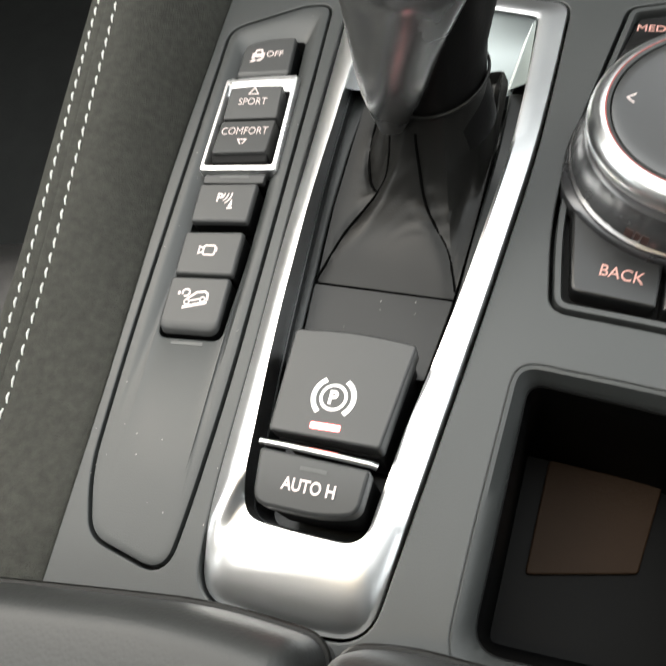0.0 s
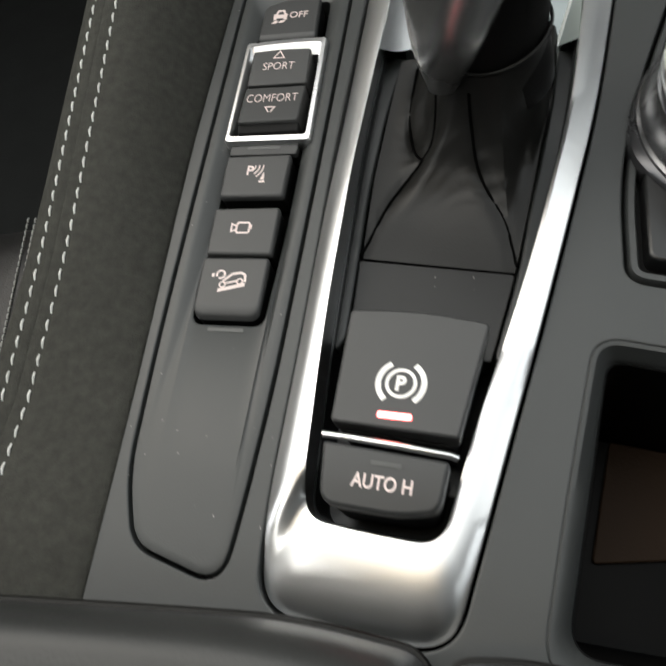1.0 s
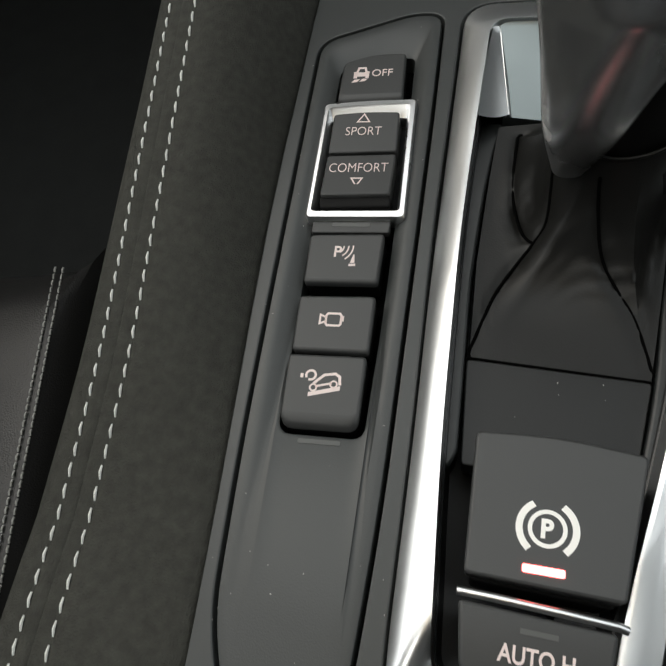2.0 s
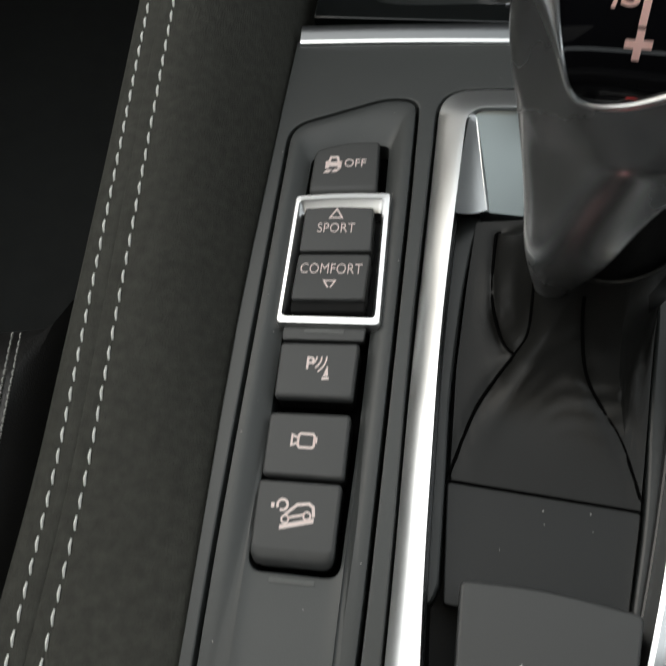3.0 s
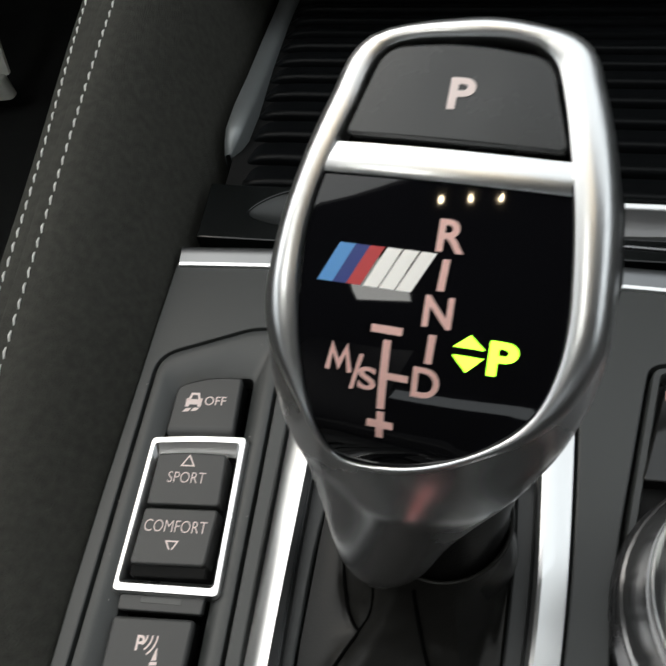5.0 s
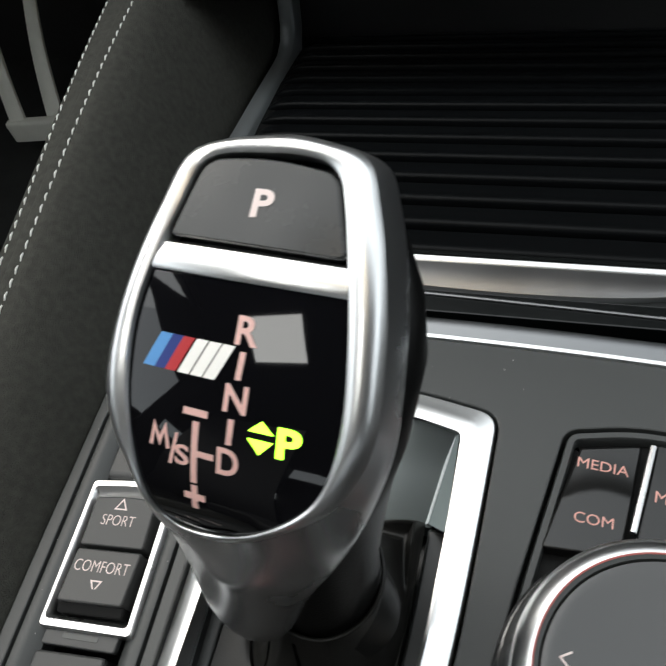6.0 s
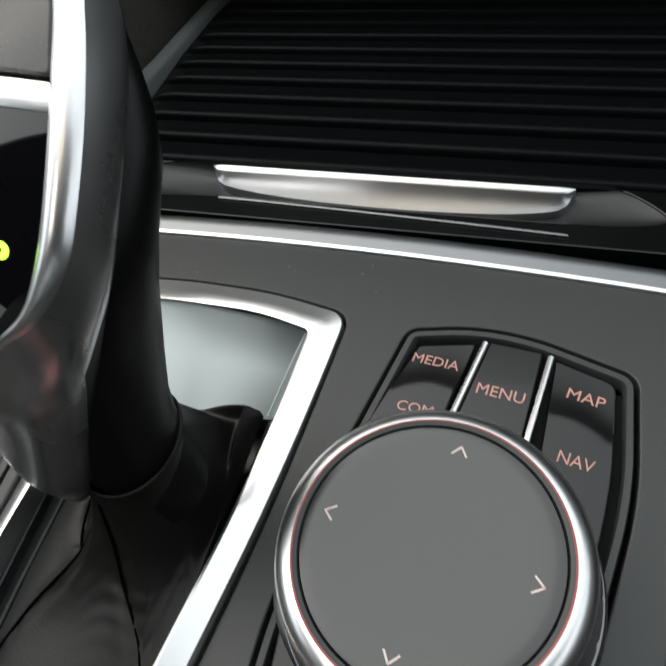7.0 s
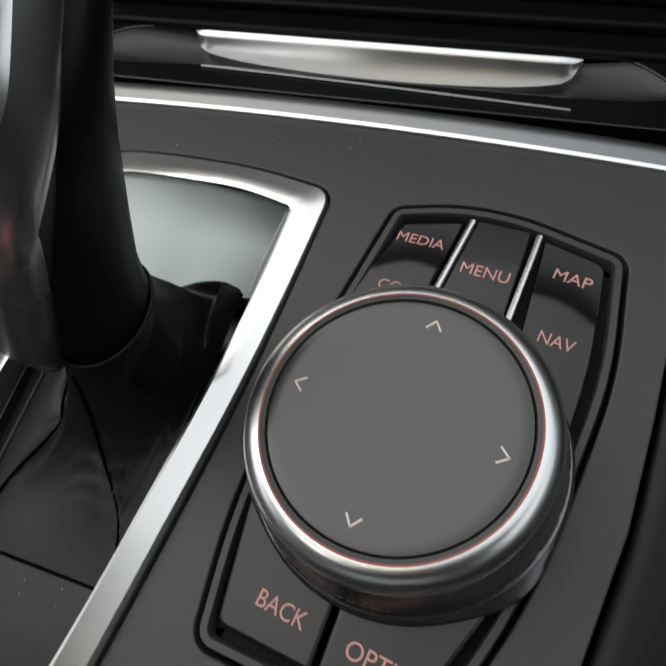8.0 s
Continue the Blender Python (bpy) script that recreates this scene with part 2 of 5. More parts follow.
def tube(points, radius, sides=8, bm=None, flat=1.0, taper=None):
    """A round bar along points."""
    bm = bm or bmesh.new()
    pts, loops = [Vector(p) for p in points], []
    for i, p in enumerate(pts):
        d = (pts[min(i + 1, len(pts) - 1)] - pts[max(i - 1, 0)]).normalized()
        side = d.cross(Vector((0, 0, 1)))
        side = side.normalized() if side.length > 1e-3 else Vector((1, 0, 0))
        up = side.cross(d)
        r = radius * (taper(i / (len(pts) - 1)) if taper else 1)
        loops.append([p + (side * math.cos(a) + up * math.sin(a) * flat) * r for a in (2 * math.pi * k / sides for k in range(sides))])
    return loft(loops, True, True, True, bm)


def turned(profile, centre, steps=96, bm=None, cap=False):
    """A turned body from (radius, z) pairs."""
    loops = [[Vector((centre[0] + r * math.cos(a), centre[1] + r * math.sin(a), z)) for a in (2 * math.pi * k / steps for k in range(steps))] for r, z in profile]
    return loft(loops, True, False, cap, bm)


def flat_shape(polygons, thick=0.06, place=None):
    """Thin printed shapes from flat polygons; place: a matrix from their plane."""
    bm, low, top, edges = bmesh.new(), {}, {}, collections.Counter()
    keyed = [[(round(x, 4), round(y, 4)) for x, y in poly] for poly in polygons]
    for poly in keyed:
        for p, q in zip(poly, poly[1:] + poly[:1]):
            edges[frozenset((p, q))] += 1
            if p not in top:
                low[p], top[p] = bm.verts.new((*p, 0)), bm.verts.new((*p, thick))
    for poly in keyed:
        bm.faces.new([top[p] for p in poly])
        for p, q in zip(poly, poly[1:] + poly[:1]):
            if edges[frozenset((p, q))] == 1:
                bm.faces.new((low[p], low[q], top[q], top[p]))
    if place:
        bmesh.ops.transform(bm, matrix=place, verts=bm.verts)
    return bm


def stroke(points, width):
    """Polygons of a line drawn with a pen of that width, mitred at its corners."""
    pts = [Vector(p) for p in points]
    closed, n = (pts[0] - pts[-1]).length < 1e-6, len(pts)
    ways = [(b - a).normalized() for a, b in zip(pts, pts[1:])]
    sides = []
    for k in range(n):
        a = ways[k - 1] if k else (ways[-1] if closed else ways[0])
        b = ways[k] if k < n - 1 else (ways[0] if closed else ways[-1])
        m = Vector((-a.y - b.y, a.x + b.x)).normalized()
        m *= width / 2 / max(0.45, m.dot(Vector((-b.y, b.x))))
        p = pts[k]
        if not closed and k in (0, n - 1):
            p = p + (b * -0.3 if k == 0 else a * 0.3) * width
        sides.append((tuple(p - m), tuple(p + m)))
    return [[sides[k][0], sides[k + 1][0], sides[k + 1][1], sides[k][1]] for k in range(n - 1)]


def bow(centre, radius, start, end, n=12):
    return [(centre[0] + radius * math.cos(radians(start + (end - start) * k / n)), centre[1] + radius * math.sin(radians(start + (end - start) * k / n))) for k in range(n + 1)]


def lettering(text, place, width, height, weight=0.0, shear=0.0):
    """Words in the built-in font as a bmesh in plan units, centred on place and fitted to that width and height."""
    cu = bpy.data.curves.new("lettering", "FONT")
    cu.body, cu.resolution_u, cu.extrude, cu.offset, cu.shear = text, 4, 0.02, weight, shear
    ob = bpy.data.objects.new("lettering", cu)
    scene.collection.objects.link(ob)
    bpy.context.view_layer.update()
    me = bpy.data.meshes.new_from_object(ob.evaluated_get(bpy.context.evaluated_depsgraph_get()))
    bm = bmesh.new()
    bm.from_mesh(me)
    bpy.data.objects.remove(ob)
    bpy.data.curves.remove(cu)
    bpy.data.meshes.remove(me)
    xs, ys = [v.co.x for v in bm.verts], [v.co.y for v in bm.verts]
    sx, sy = width / (max(xs) - min(xs)), height / (max(ys) - min(ys))
    mx, my = (max(xs) + min(xs)) / 2, (max(ys) + min(ys)) / 2
    for v in bm.verts:
        v.co = Vector(((v.co.x - mx) * sx, (v.co.y - my) * sy, 0.06 if v.co.z > 0 else 0.0))
    bmesh.ops.transform(bm, matrix=place, verts=bm.verts)
    return bm


def on_top(x, y, z, turn=0.0):
    """A place on the console: the plane's own axes turned by that many degrees."""
    return pose(x, y, z, 0, 0, turn)


def tilted(x, y, z, right, ahead):
    """A place on a sloping face, from its two axes."""
    r, f = Vector(right).normalized(), Vector(ahead)
    n = r.cross(f).normalized()
    f = n.cross(r)
    m = Matrix((r, f, n)).transposed().to_4x4()
    m.translation = (x, y, z)
    return m


def smooth_step(a, b, x):
    t = max(0.0, min(1.0, (x - a) / (b - a)))
    return t * t * (3 - 2 * t)

# ---- the console's top and what is let into it ----
PANEL = rounded([(-4.1, 48.4, 6), (16.5, 55.7, 10), (22.9, 55.1, 7), (22.5, 28, 30), (21.4, -10, 30), (20.0, -55, 30), (18.3, -78, 20), (16.8, -90.7, 4.5),
                 (0.2, -86.0, 7), (-3.9, -74, 20), (-4.6, -46, 40), (-4.5, -10, 40), (-4.3, 25, 40)], 8)
CHROME_OUT = rounded([(28.0, 57.8, 7.5), (44, 57.7, 20), (66, 55.1, 20), (83.4, 50.2, 4.5), (80.4, 27, 30), (77.0, 4, 30), (69.3, -32.7, 30), (62.2, -64, 30),
                      (55.0, -95.6, 7.5), (42, -95.8, 20), (24.0, -93.2, 7), (23.3, -77, 20), (24.6, -45, 30), (25.4, -4, 30), (26.8, 28, 30)], 8)
CHROME_IN = rounded([(34.0, 51.4, 4.5), (45, 51.0, 15), (64, 49.2, 15), (76.2, 45.3, 1.5), (74.6, 26.5, 20), (72.0, 4, 20), (64.6, -33, 20), (55.8, -65, 20),
                     (52.4, -80.6, 5), (41, -79.8, 15), (29.8, -78.4, 5), (29.7, -68, 10), (29.3, -45, 20), (30.2, -2, 20), (32.0, 25, 20)], 8)
BOX = rounded([(96.9, 47.1, 3), (109, 48.5, 15), (120, 46.8, 15), (137.4, 39.7, 3.5), (136.4, 18, 20), (132.3, 2, 15), (126.4, -18, 10), (115.5, -38.6, 3.5), (101.5, -35.6, 15),
               (82.0, -32.3, 3.5), (81.9, -12, 10), (85.9, 10, 15)], 8)
TRAY_LIP = rounded([(75.9, -43.6, 5), (101, -47.3, 30), (124, -52, 5), (116, -100, 7), (92, -99, 30), (67.3, -98.5, 7), (70.6, -75, 30)], 8)
TRAY_HOLE = rounded([(78.4, -46.2, 3.5), (101, -49.9, 30), (121, -54.3, 3.5), (113.4, -95.5, 5), (92, -95, 30), (71.3, -94, 5), (74.2, -75, 30)], 8)


def front_edge(x):
    """The console's curved front end."""
    s = (x + 6) / 150
    return 73.6 - 4.0 * s - 11.0 * s * s


def pad_bow(y):
    """The console's edge along the knee pad bows out between its ends."""
    return 1.3 * math.exp(-(y / 44) ** 2)


outline = [(-7.0 - pad_bow(-112 + k * 18.5), -112 + k * 18.5) for k in range(10)] + [(-6.6 + 156.6 * k / 16, front_edge(-6.6 + 156.6 * k / 16) + 1.5) for k in range(17)]
outline += [(145.2, 30), (142.4, 11), (139.6, -5), (134.6, -23), (126, -60), (116, -112)]
console = part("console_panel", plate(outline, [grown(PANEL, 0.7), grown(CHROME_OUT, 0.6), grown(BOX, 0.8), TRAY_LIP], 0.0, -9, 0.35), SOFT_PAINT)
tagged(console, "matte dark grey painted centre console top with openings", "car console", kind="structure")
under = tagged(part("console_core", block([(x, y) for x, y in grown(outline, -0.8)], -90, -50, 0.5), BLACK_GAP), "black plastic core beneath the console top", "car console", kind="structure")

# dark channel under the gaps round the inlays
for name, loop in (("inlay_well", PANEL), ("inlay_well", BOX)):
    well = loft([raised(grown(loop, 0.95), -1.2), raised(grown(loop, 0.95), -8), raised(grown(loop, -0.5), -8)], True, False, True)
    tagged(part(name, well, BLACK_GAP), "black plastic well beneath an inlay", "plastic well", kind="structure")

# ---- the button panel ----
panel = holder("button_panel", "matte dark grey button panel with a sunken button column", "button panel")
WELL = rounded([(1.0, 41.6, 3.5), (9, 44.2, 8), (17.6, 44.2, 1.5), (17.7, 28, 5), (17.3, 5, 5), (17.0, -15, 5), (16.6, -30, 5), (16.2, -44.3, 2.5), (1.2, -44.2, 2.5), (0.9, -30, 5),
                (0.6, -15, 5), (0.5, 0, 5), (0.6, 20, 5)], 8)


def scoop(x, y):
    return -1.5 * smooth_step(-44.5, -20, y)


loops = [raised(PANEL, -6), raised(PANEL, -0.3), raised(grown(PANEL, -0.12), -0.08), raised(grown(PANEL, -0.35), 0.0), raised(grown(PANEL, -1.6), 0.0)]
# the well's outline runs from its own top left corner, as the panel's does
mid = [tuple(Vector(a).lerp(Vector(b), 0.30)) for a, b in zip(grown(PANEL, -1.6), WELL)]
near = grown(WELL, 0.5)
loops += [raised(mid, lambda x, y: -0.15 * smooth_step(-44, -20, y)), raised(near, scoop), raised(WELL, lambda x, y: scoop(x, y) - 0.3), raised(WELL, -6)]
part("panel_body", loft(loops), SOFT_PAINT, panel)
part("panel_well", loft([raised(grown(WELL, 0.4), -5.6), raised(grown(WELL, 0.3), -6.2)], True, False, True), DARK_THREAD, panel, "black floor of the button column")


def button(name, corners, mat, label, category="button", low=-4.5, high=1.1, bevel=0.5, lip=0.0, parent=None):
    """A key: its rear skirt is drawn out by lip below the top's edge."""
    loop = rounded(corners, 5)
    b = holder(name, label, category)
    skirt = grown(loop, -0.12)
    part("key_skirt", loft([raised(skirt, low), raised(skirt, high - 1.2), raised(grown(skirt, -0.6), high - 1.1)]), BLACK_GAP, b, "black skirt below the cap")
    loops = [raised(grown(loop, -0.3), high - 1.45), raised(loop, high - 1.4)]
    y0 = min(y for x, y in loop)
    for k in range(4):
        a = k / 3 * math.pi / 2
        ring = grown(loop, -bevel * (1 - math.cos(a)))
        ring = [(x, y + lip * smooth_step(y0 + 4, y0, y) * (k + 1) / 4) for x, y in ring]
        loops.append(raised(ring, high - bevel * (1 - math.sin(a))))
    part("keycap", domed(loft(loops), loops[-1]), mat, b)
    return b


off_key = button("traction_button", [(2.2, 40.6, 2.2), (8.5, 42.9, 6), (15.9, 42.9, 1.0), (16.2, 29.6, 0.9), (2.1, 29.4, 0.9)], BUTTON_PAINT, "dark grey traction control button with OFF legend", lip=1.4)
Z = 1.12
car = stroke([(5.0, 37.4), (5.6, 37.6), (5.9, 38.75), (7.3, 38.75), (7.6, 37.6), (8.2, 37.4)], 0.5) + [[(4.9, 36.3), (8.3, 36.3), (8.3, 37.5), (4.9, 37.5)], [(4.9, 35.8), (5.7, 35.8), (5.7, 36.35), (4.9, 36.35)], [(7.5, 35.8), (8.3, 35.8), (8.3, 36.35), (7.5, 36.35)]]
car += [[(4.6, 34.6), (5.8, 34.7), (6.4, 35.5), (5.2, 35.4)], [(6.3, 34.8), (7.5, 34.9), (8.1, 35.6), (6.9, 35.6)]]
part("car_icon", flat_shape(car, 0.05, on_top(0, 0, Z)), ICON, off_key)
part("legend", lettering("OFF", on_top(11.15, 37.2, Z), 4.5, 2.0), ICON, off_key)

# the rocker and its bright frame
frame_out = rounded([(-0.5, 29.0, 1.2), (9.3, 29.7, 8), (19.3, 29.6, 1.2), (19.3, -0.5, 1.2), (-0.5, -0.6, 1.2)], 6)
frame_mid = rounded([(0.5, 27.7, 1.0), (9.3, 28.3, 8), (18.1, 28.2, 1.0), (18.2, 1.0, 1.0), (0.4, 0.9, 1.0)], 6)
frame_in = rounded([(1.4, 25.3, 0.5), (9.3, 25.8, 8), (17.4, 25.7, 0.5), (17.5, 1.9, 0.5), (1.1, 1.8, 0.5)], 6)
rocker = holder("mode_rocker", "dark grey SPORT and COMFORT rocker button in a bright chrome frame", "rocker switch")
part("frame", loft([raised(frame_out, -2.5), raised(frame_out, 0.6), raised(grown(frame_out, -0.3), 1.0), raised(frame_mid, 1.05), raised(grown(frame_mid, -0.25), 0.8), raised(frame_in, -0.5), raised(frame_in, -4)]), BRIGHT_CHROME, rocker, "bright chrome frame")
part("rocker_well", loft([raised(grown(frame_in, 0.2), -3.2), raised(grown(frame_in, -2), -3.3)], True, False, True), BLACK_GAP, rocker, "black gap round the rocker")
sport = part("sport_key", block(rounded([(2.2, 25.1, 0.8), (9, 25.6, 6), (16.1, 25.3, 0.8), (16.3, 15.3, 0.7), (2.1, 15.1, 0.7)], 5), -3, lambda x, y: 1.35 + 0.05 * (y - 15), 0.35), BUTTON_PAINT, rocker)
comfort = part("comfort_key", block(rounded([(2.1, 14.5, 0.7), (16.3, 14.7, 0.7), (16.0, 4.4, 0.8), (2.0, 4.1, 0.8)], 5), -3, lambda x, y: 1.35 + 0.05 * (14.5 - y), 0.35), BUTTON_PAINT, rocker)
part("comfort_skirt", block(rounded([(1.9, 4.3, 0.3), (16.1, 4.6, 0.3), (16.1, 2.6, 0.6), (1.9, 2.3, 0.6)], 4), -3, lambda x, y: 0.9 - 0.6 * smooth_step(4.3, 2.4, y), 0.3), BLACK_GAP, rocker, "black skirt below the key")
part("legend", lettering("SPORT", on_top(9.0, 20.5, 1.66), 7.5, 2.15, -0.012), ICON, sport)
part("legend", lettering("COMFORT", on_top(9.0, 11.15, 1.55), 12.0, 2.2, -0.012), ICON, comfort)
part("arrow_up", flat_shape(stroke([(7.5, 22.8), (10.0, 22.8), (8.75, 24.9), (7.5, 22.8)], 0.28), 0.05, on_top(0, 0, 1.82)), ICON, sport)
part("arrow_down", flat_shape(stroke([(7.9, 8.4), (10.1, 8.4), (9.05, 6.5), (7.9, 8.4)], 0.28), 0.05, on_top(0, 0, 1.68)), ICON, comfort)

spacer = button("blank_key", [(0.9, -0.6, 0.5), (16.6, -0.3, 0.5), (16.4, -3.2, 0.5), (1.0, -3.3, 0.5)], BUTTON_PAINT, "narrow dark grey blank key below the chrome frame", "button", high=-0.2, bevel=0.25)
part("marker", block(rounded([(5, -0.9, 0.2), (12.5, -0.9, 0.2), (12.5, -1.9, 0.2), (5, -1.9, 0.2)], 3), -0.3, -0.12, 0.05), GREY_TICK, spacer)
park_key = button("parking_sensor_button", [(1.3, -4.5, 0.9), (15.9, -4.2, 0.9), (15.6, -15.2, 0.9), (1.5, -15.3, 0.9)], BUTTON_PAINT, "dark grey parking sensor button with P and wave icon", lip=0.5)
part("legend", lettering("P", on_top(7.35, -8.4, Z), 1.45, 2.4, 0.02), ICON, park_key)
waves = [s for r in (1.6, 2.5, 3.4) for s in stroke(bow((6.8, -7.3), r, -52, 2, 6), 0.28)] + [[(9.7, -11.6), (11.0, -11.5), (11.0, -11.0), (9.7, -11.1)], [(9.9, -10.9), (10.8, -10.8), (10.6, -9.0), (10.4, -9.0)]]
part("wave_icon", flat_shape(waves, 0.05, on_top(0, 0, Z)), ICON, park_key)
camera_key = button("camera_button", [(1.3, -18.0, 0.9), (15.6, -17.7, 0.9), (15.5, -29.2, 0.9), (1.5, -29.2, 0.9)], BUTTON_PAINT, "dark grey parking camera button with camera icon", lip=0.3)
part("camera_icon", flat_shape(stroke([(7.3, -21.6), (9.5, -21.6), (9.8, -22.0), (9.8, -23.7), (9.5, -24.0), (7.3, -24.0), (7.0, -23.6), (7.0, -22.0), (7.3, -21.6)], 0.42) + stroke([(7.0, -22.4), (5.9, -21.9), (5.9, -23.7), (7.0, -23.2)], 0.36) + [[(9.8, -22.3), (10.3, -22.0), (10.3, -23.2), (9.8, -23.0)]], 0.05, on_top(0, 0, Z)), ICON, camera_key)
descent_key = button("hill_descent_button", [(1.2, -29.8, 0.9), (15.3, -29.7, 0.9), (15.1, -43.2, 2.2), (1.5, -43.2, 2.2)], BUTTON_PAINT, "dark grey hill descent button with sloping car icon", lip=2.2)
slope = stroke(bow((5.85, -33.75), 0.86, -105, 205, 14), 0.42) + [[(3.95, -34.3), (4.5, -34.3), (4.5, -33.5), (3.95, -33.5)], [(5.8, -37.7), (11.3, -36.3), (11.3, -35.5), (5.8, -36.95)]]
slope += stroke([(6.6, -35.2), (7.1, -34.7), (8.3, -33.6), (10.2, -33.3), (11.0, -33.8), (11.2, -35.2)], 0.5) + stroke([(7.0, -35.75), (9.6, -35.1)], 0.4) + stroke(bow((6.55, -36.0), 0.6, 0, 360, 12), 0.3) + stroke(bow((10.1, -35.25), 0.6, 0, 360, 12), 0.3)
part("slope_icon", flat_shape(slope, 0.05, on_top(0, 0, Z)), ICON, descent_key)
part("marker", block(rounded([(5, -44.9, 0.2), (12.4, -44.9, 0.2), (12.4, -45.7, 0.2), (5, -45.7, 0.2)], 3), -0.8, 0.1, 0.04), GREY_TICK, panel)

# ---- the bright surround of the gear lever ----
surround = holder("gear_surround", "satin chrome surround of the gear lever recess", "trim surround")


def crest(x, y):
    """How far in from the outer edge the ridge lies, and its height."""
    rear = smooth_step(-74, -84, y)
    front = smooth_step(44, 50, y)
    right = smooth_step(40, 60, x) if y < 48 else smooth_step(74, 80, x)
    side = 0.76 * (1 - right) + 0.84 * right
    rise = 0.1 + 2.6 * smooth_step(20, -34, y)
    return side * (1 - rear) * (1 - front) + 0.86 * rear + 0.84 * front * (1 - rear), 1.2 + rise * (1 - right) * (1 - rear)


rows = {k: [] for k in range(7)}
for o, i in zip(CHROME_OUT, CHROME_IN):
    o, i = Vector(o), Vector(i)
    f, h = crest(*((o + i) / 2))
    rear = smooth_step(-74, -84, (o.y + i.y) / 2)
    proud = smooth_step(52, 56, (o.x + i.x) / 2) * smooth_step(-78, -38, (o.y + i.y) / 2) * smooth_step(44, -20, (o.y + i.y) / 2)
    left = smooth_step(46, 40, (o.x + i.x) / 2) * (1 - rear) * smooth_step(52, 44, (o.y + i.y) / 2)
    base = -0.1 - 1.6 * rear + 1.75 * proud + (2.0 * smooth_step(10, -30, (o.y + i.y) / 2) - 0.8) * left
    h += 2.3 * proud
    rows[0].append(Vector((*o, -6)))
    rows[1].append(Vector((*o, base)))
    q = o.lerp(i, 0.04)
    rows[2].append(Vector((*q, base + 0.35)))
    q = o.lerp(i, f * 0.5)
    rows[3].append(Vector((*q, base + (h - base) * (0.54 + 0.26 * rear - 0.05 * left))))
    q = o.lerp(i, f)
    rows[4].append(Vector((*q, h)))
    rows[5].append(Vector((*o.lerp(i, 0.97), h - 0.25 * smooth_step(40, 60, (o.x + i.x) / 2))))
    rows[6].append(Vector((*i, -0.6)))
part("frame", loft([rows[k] for k in range(7)] + [raised(grown(CHROME_IN, -0.1), -5)]), SATIN_CHROME, surround)
wall = [raised(CHROME_IN, -3), raised(grown(CHROME_IN, -0.35), -3.2), raised(grown(CHROME_IN, -0.8), -14), raised(grown(CHROME_IN, -6), -15)]
part("recess_wall", loft(wall, True, False, True), SATIN_BLACK, surround, "glossy black wall of the recess")
# silvery sloping pan ahead of the boot
pan = []
for k in range(15):
    s = k / 14
    a = Vector((35.2 + 40.8 * s, 51.5 - 0.5 * s - 5.0 * s * s, 0.5))
    b = Vector((37.0 + 34.2 * s, 28.6 - 0.4 * s, -4.0 - 2.8 * min(1.0, 2.0 * s)))
    pan.append([a, a.lerp(b, 0.04) + Vector((0, 0, -0.5)), a.lerp(b, 0.5) + Vector((0, 0, -0.4)), b, b + Vector((0, -0.4, -4))])
part("sloping_pan", loft([[row[j] for row in pan] for j in range(5)], False), PAN_METAL, surround, "silver sloping inner panel")

flank = []
for k in range(9):
    t = k / 8
    foot = Vector((31.9, 25.0, 0.6)).lerp(Vector((38.4, 28.6, -3.4)), t) + Vector((0, -0.2 * math.sin(math.pi * t), -0.3 * math.sin(math.pi * t)))
    tip = Vector((34.3, 50.6, 0.8)).lerp(Vector((35.9, 50.6, -0.4)), t)
    flank.append([tip.lerp(foot, u / 6) + Vector((-0.25 * (1 - t) * math.sin(math.pi * u / 6), 0, -0.3 * math.sin(math.pi * t) * u / 6)) for u in range(7)])
# chrome instead of the pan's metal: the flank's white reflection is put into its colour
part("pan_flank", loft(flank, False), SATIN_CHROME, surround, "bright flank of the sloping panel")
flank = []
for k in range(9):
    t = k / 8
    foot = Vector((74.5, 25.0, 0.2)).lerp(Vector((70.7, 28.3, -4.9)), t)
    tip = Vector((76.0, 45.4, 0.3)).lerp(Vector((75.2, 45.3, -0.5)), t)
    flank.append([tip.lerp(foot, u / 6) for u in range(7)])
part("pan_flank", loft(flank, False), PAN_METAL, surround, "bright flank of the sloping panel")
for a, b in ((Vector((35.8, 50.4, -0.1)), Vector((38.2, 28.4, -3.3))), (Vector((75.2, 45.3, -0.3)), Vector((70.7, 28.3, -4.7)))):
    side = Vector((0.65, 0, -0.8))
    part("pan_edge", loft([[a - Vector((0.65, 0, 0.8)), a, a + side], [b - Vector((0.65, 0, 0.8)), b, b + side]], False), SATIN_CHROME, surround, "bright folded edge")

# ---- boot, neck and head of the gear lever ----
lever = holder("gear_lever", "gear lever with chrome-rimmed head and black leather neck", "gear lever")


def ring_points(n, centre, rx, ry, z, turn=0.0, lean=0.0):
    out = []
    for k in range(n):
        a = 2 * math.pi * k / n
        x, y = rx * math.cos(a), ry * math.sin(a)
        out.append(Vector((centre[0] + x * math.cos(turn) - y * math.sin(turn), centre[1] + x * math.sin(turn) + y * math.cos(turn), z + lean * math.sin(a))))
    return out


BOOT_C = (57.0, 7.0)
BOOT_BASE = [(69.0, 12.0), (70.4, 27.2), (36.2, 26.4), (34.6, 12.0), (33.0, -6.0), (32.4, -26.4), (62.8, -29.3), (65.2, -14.0)]


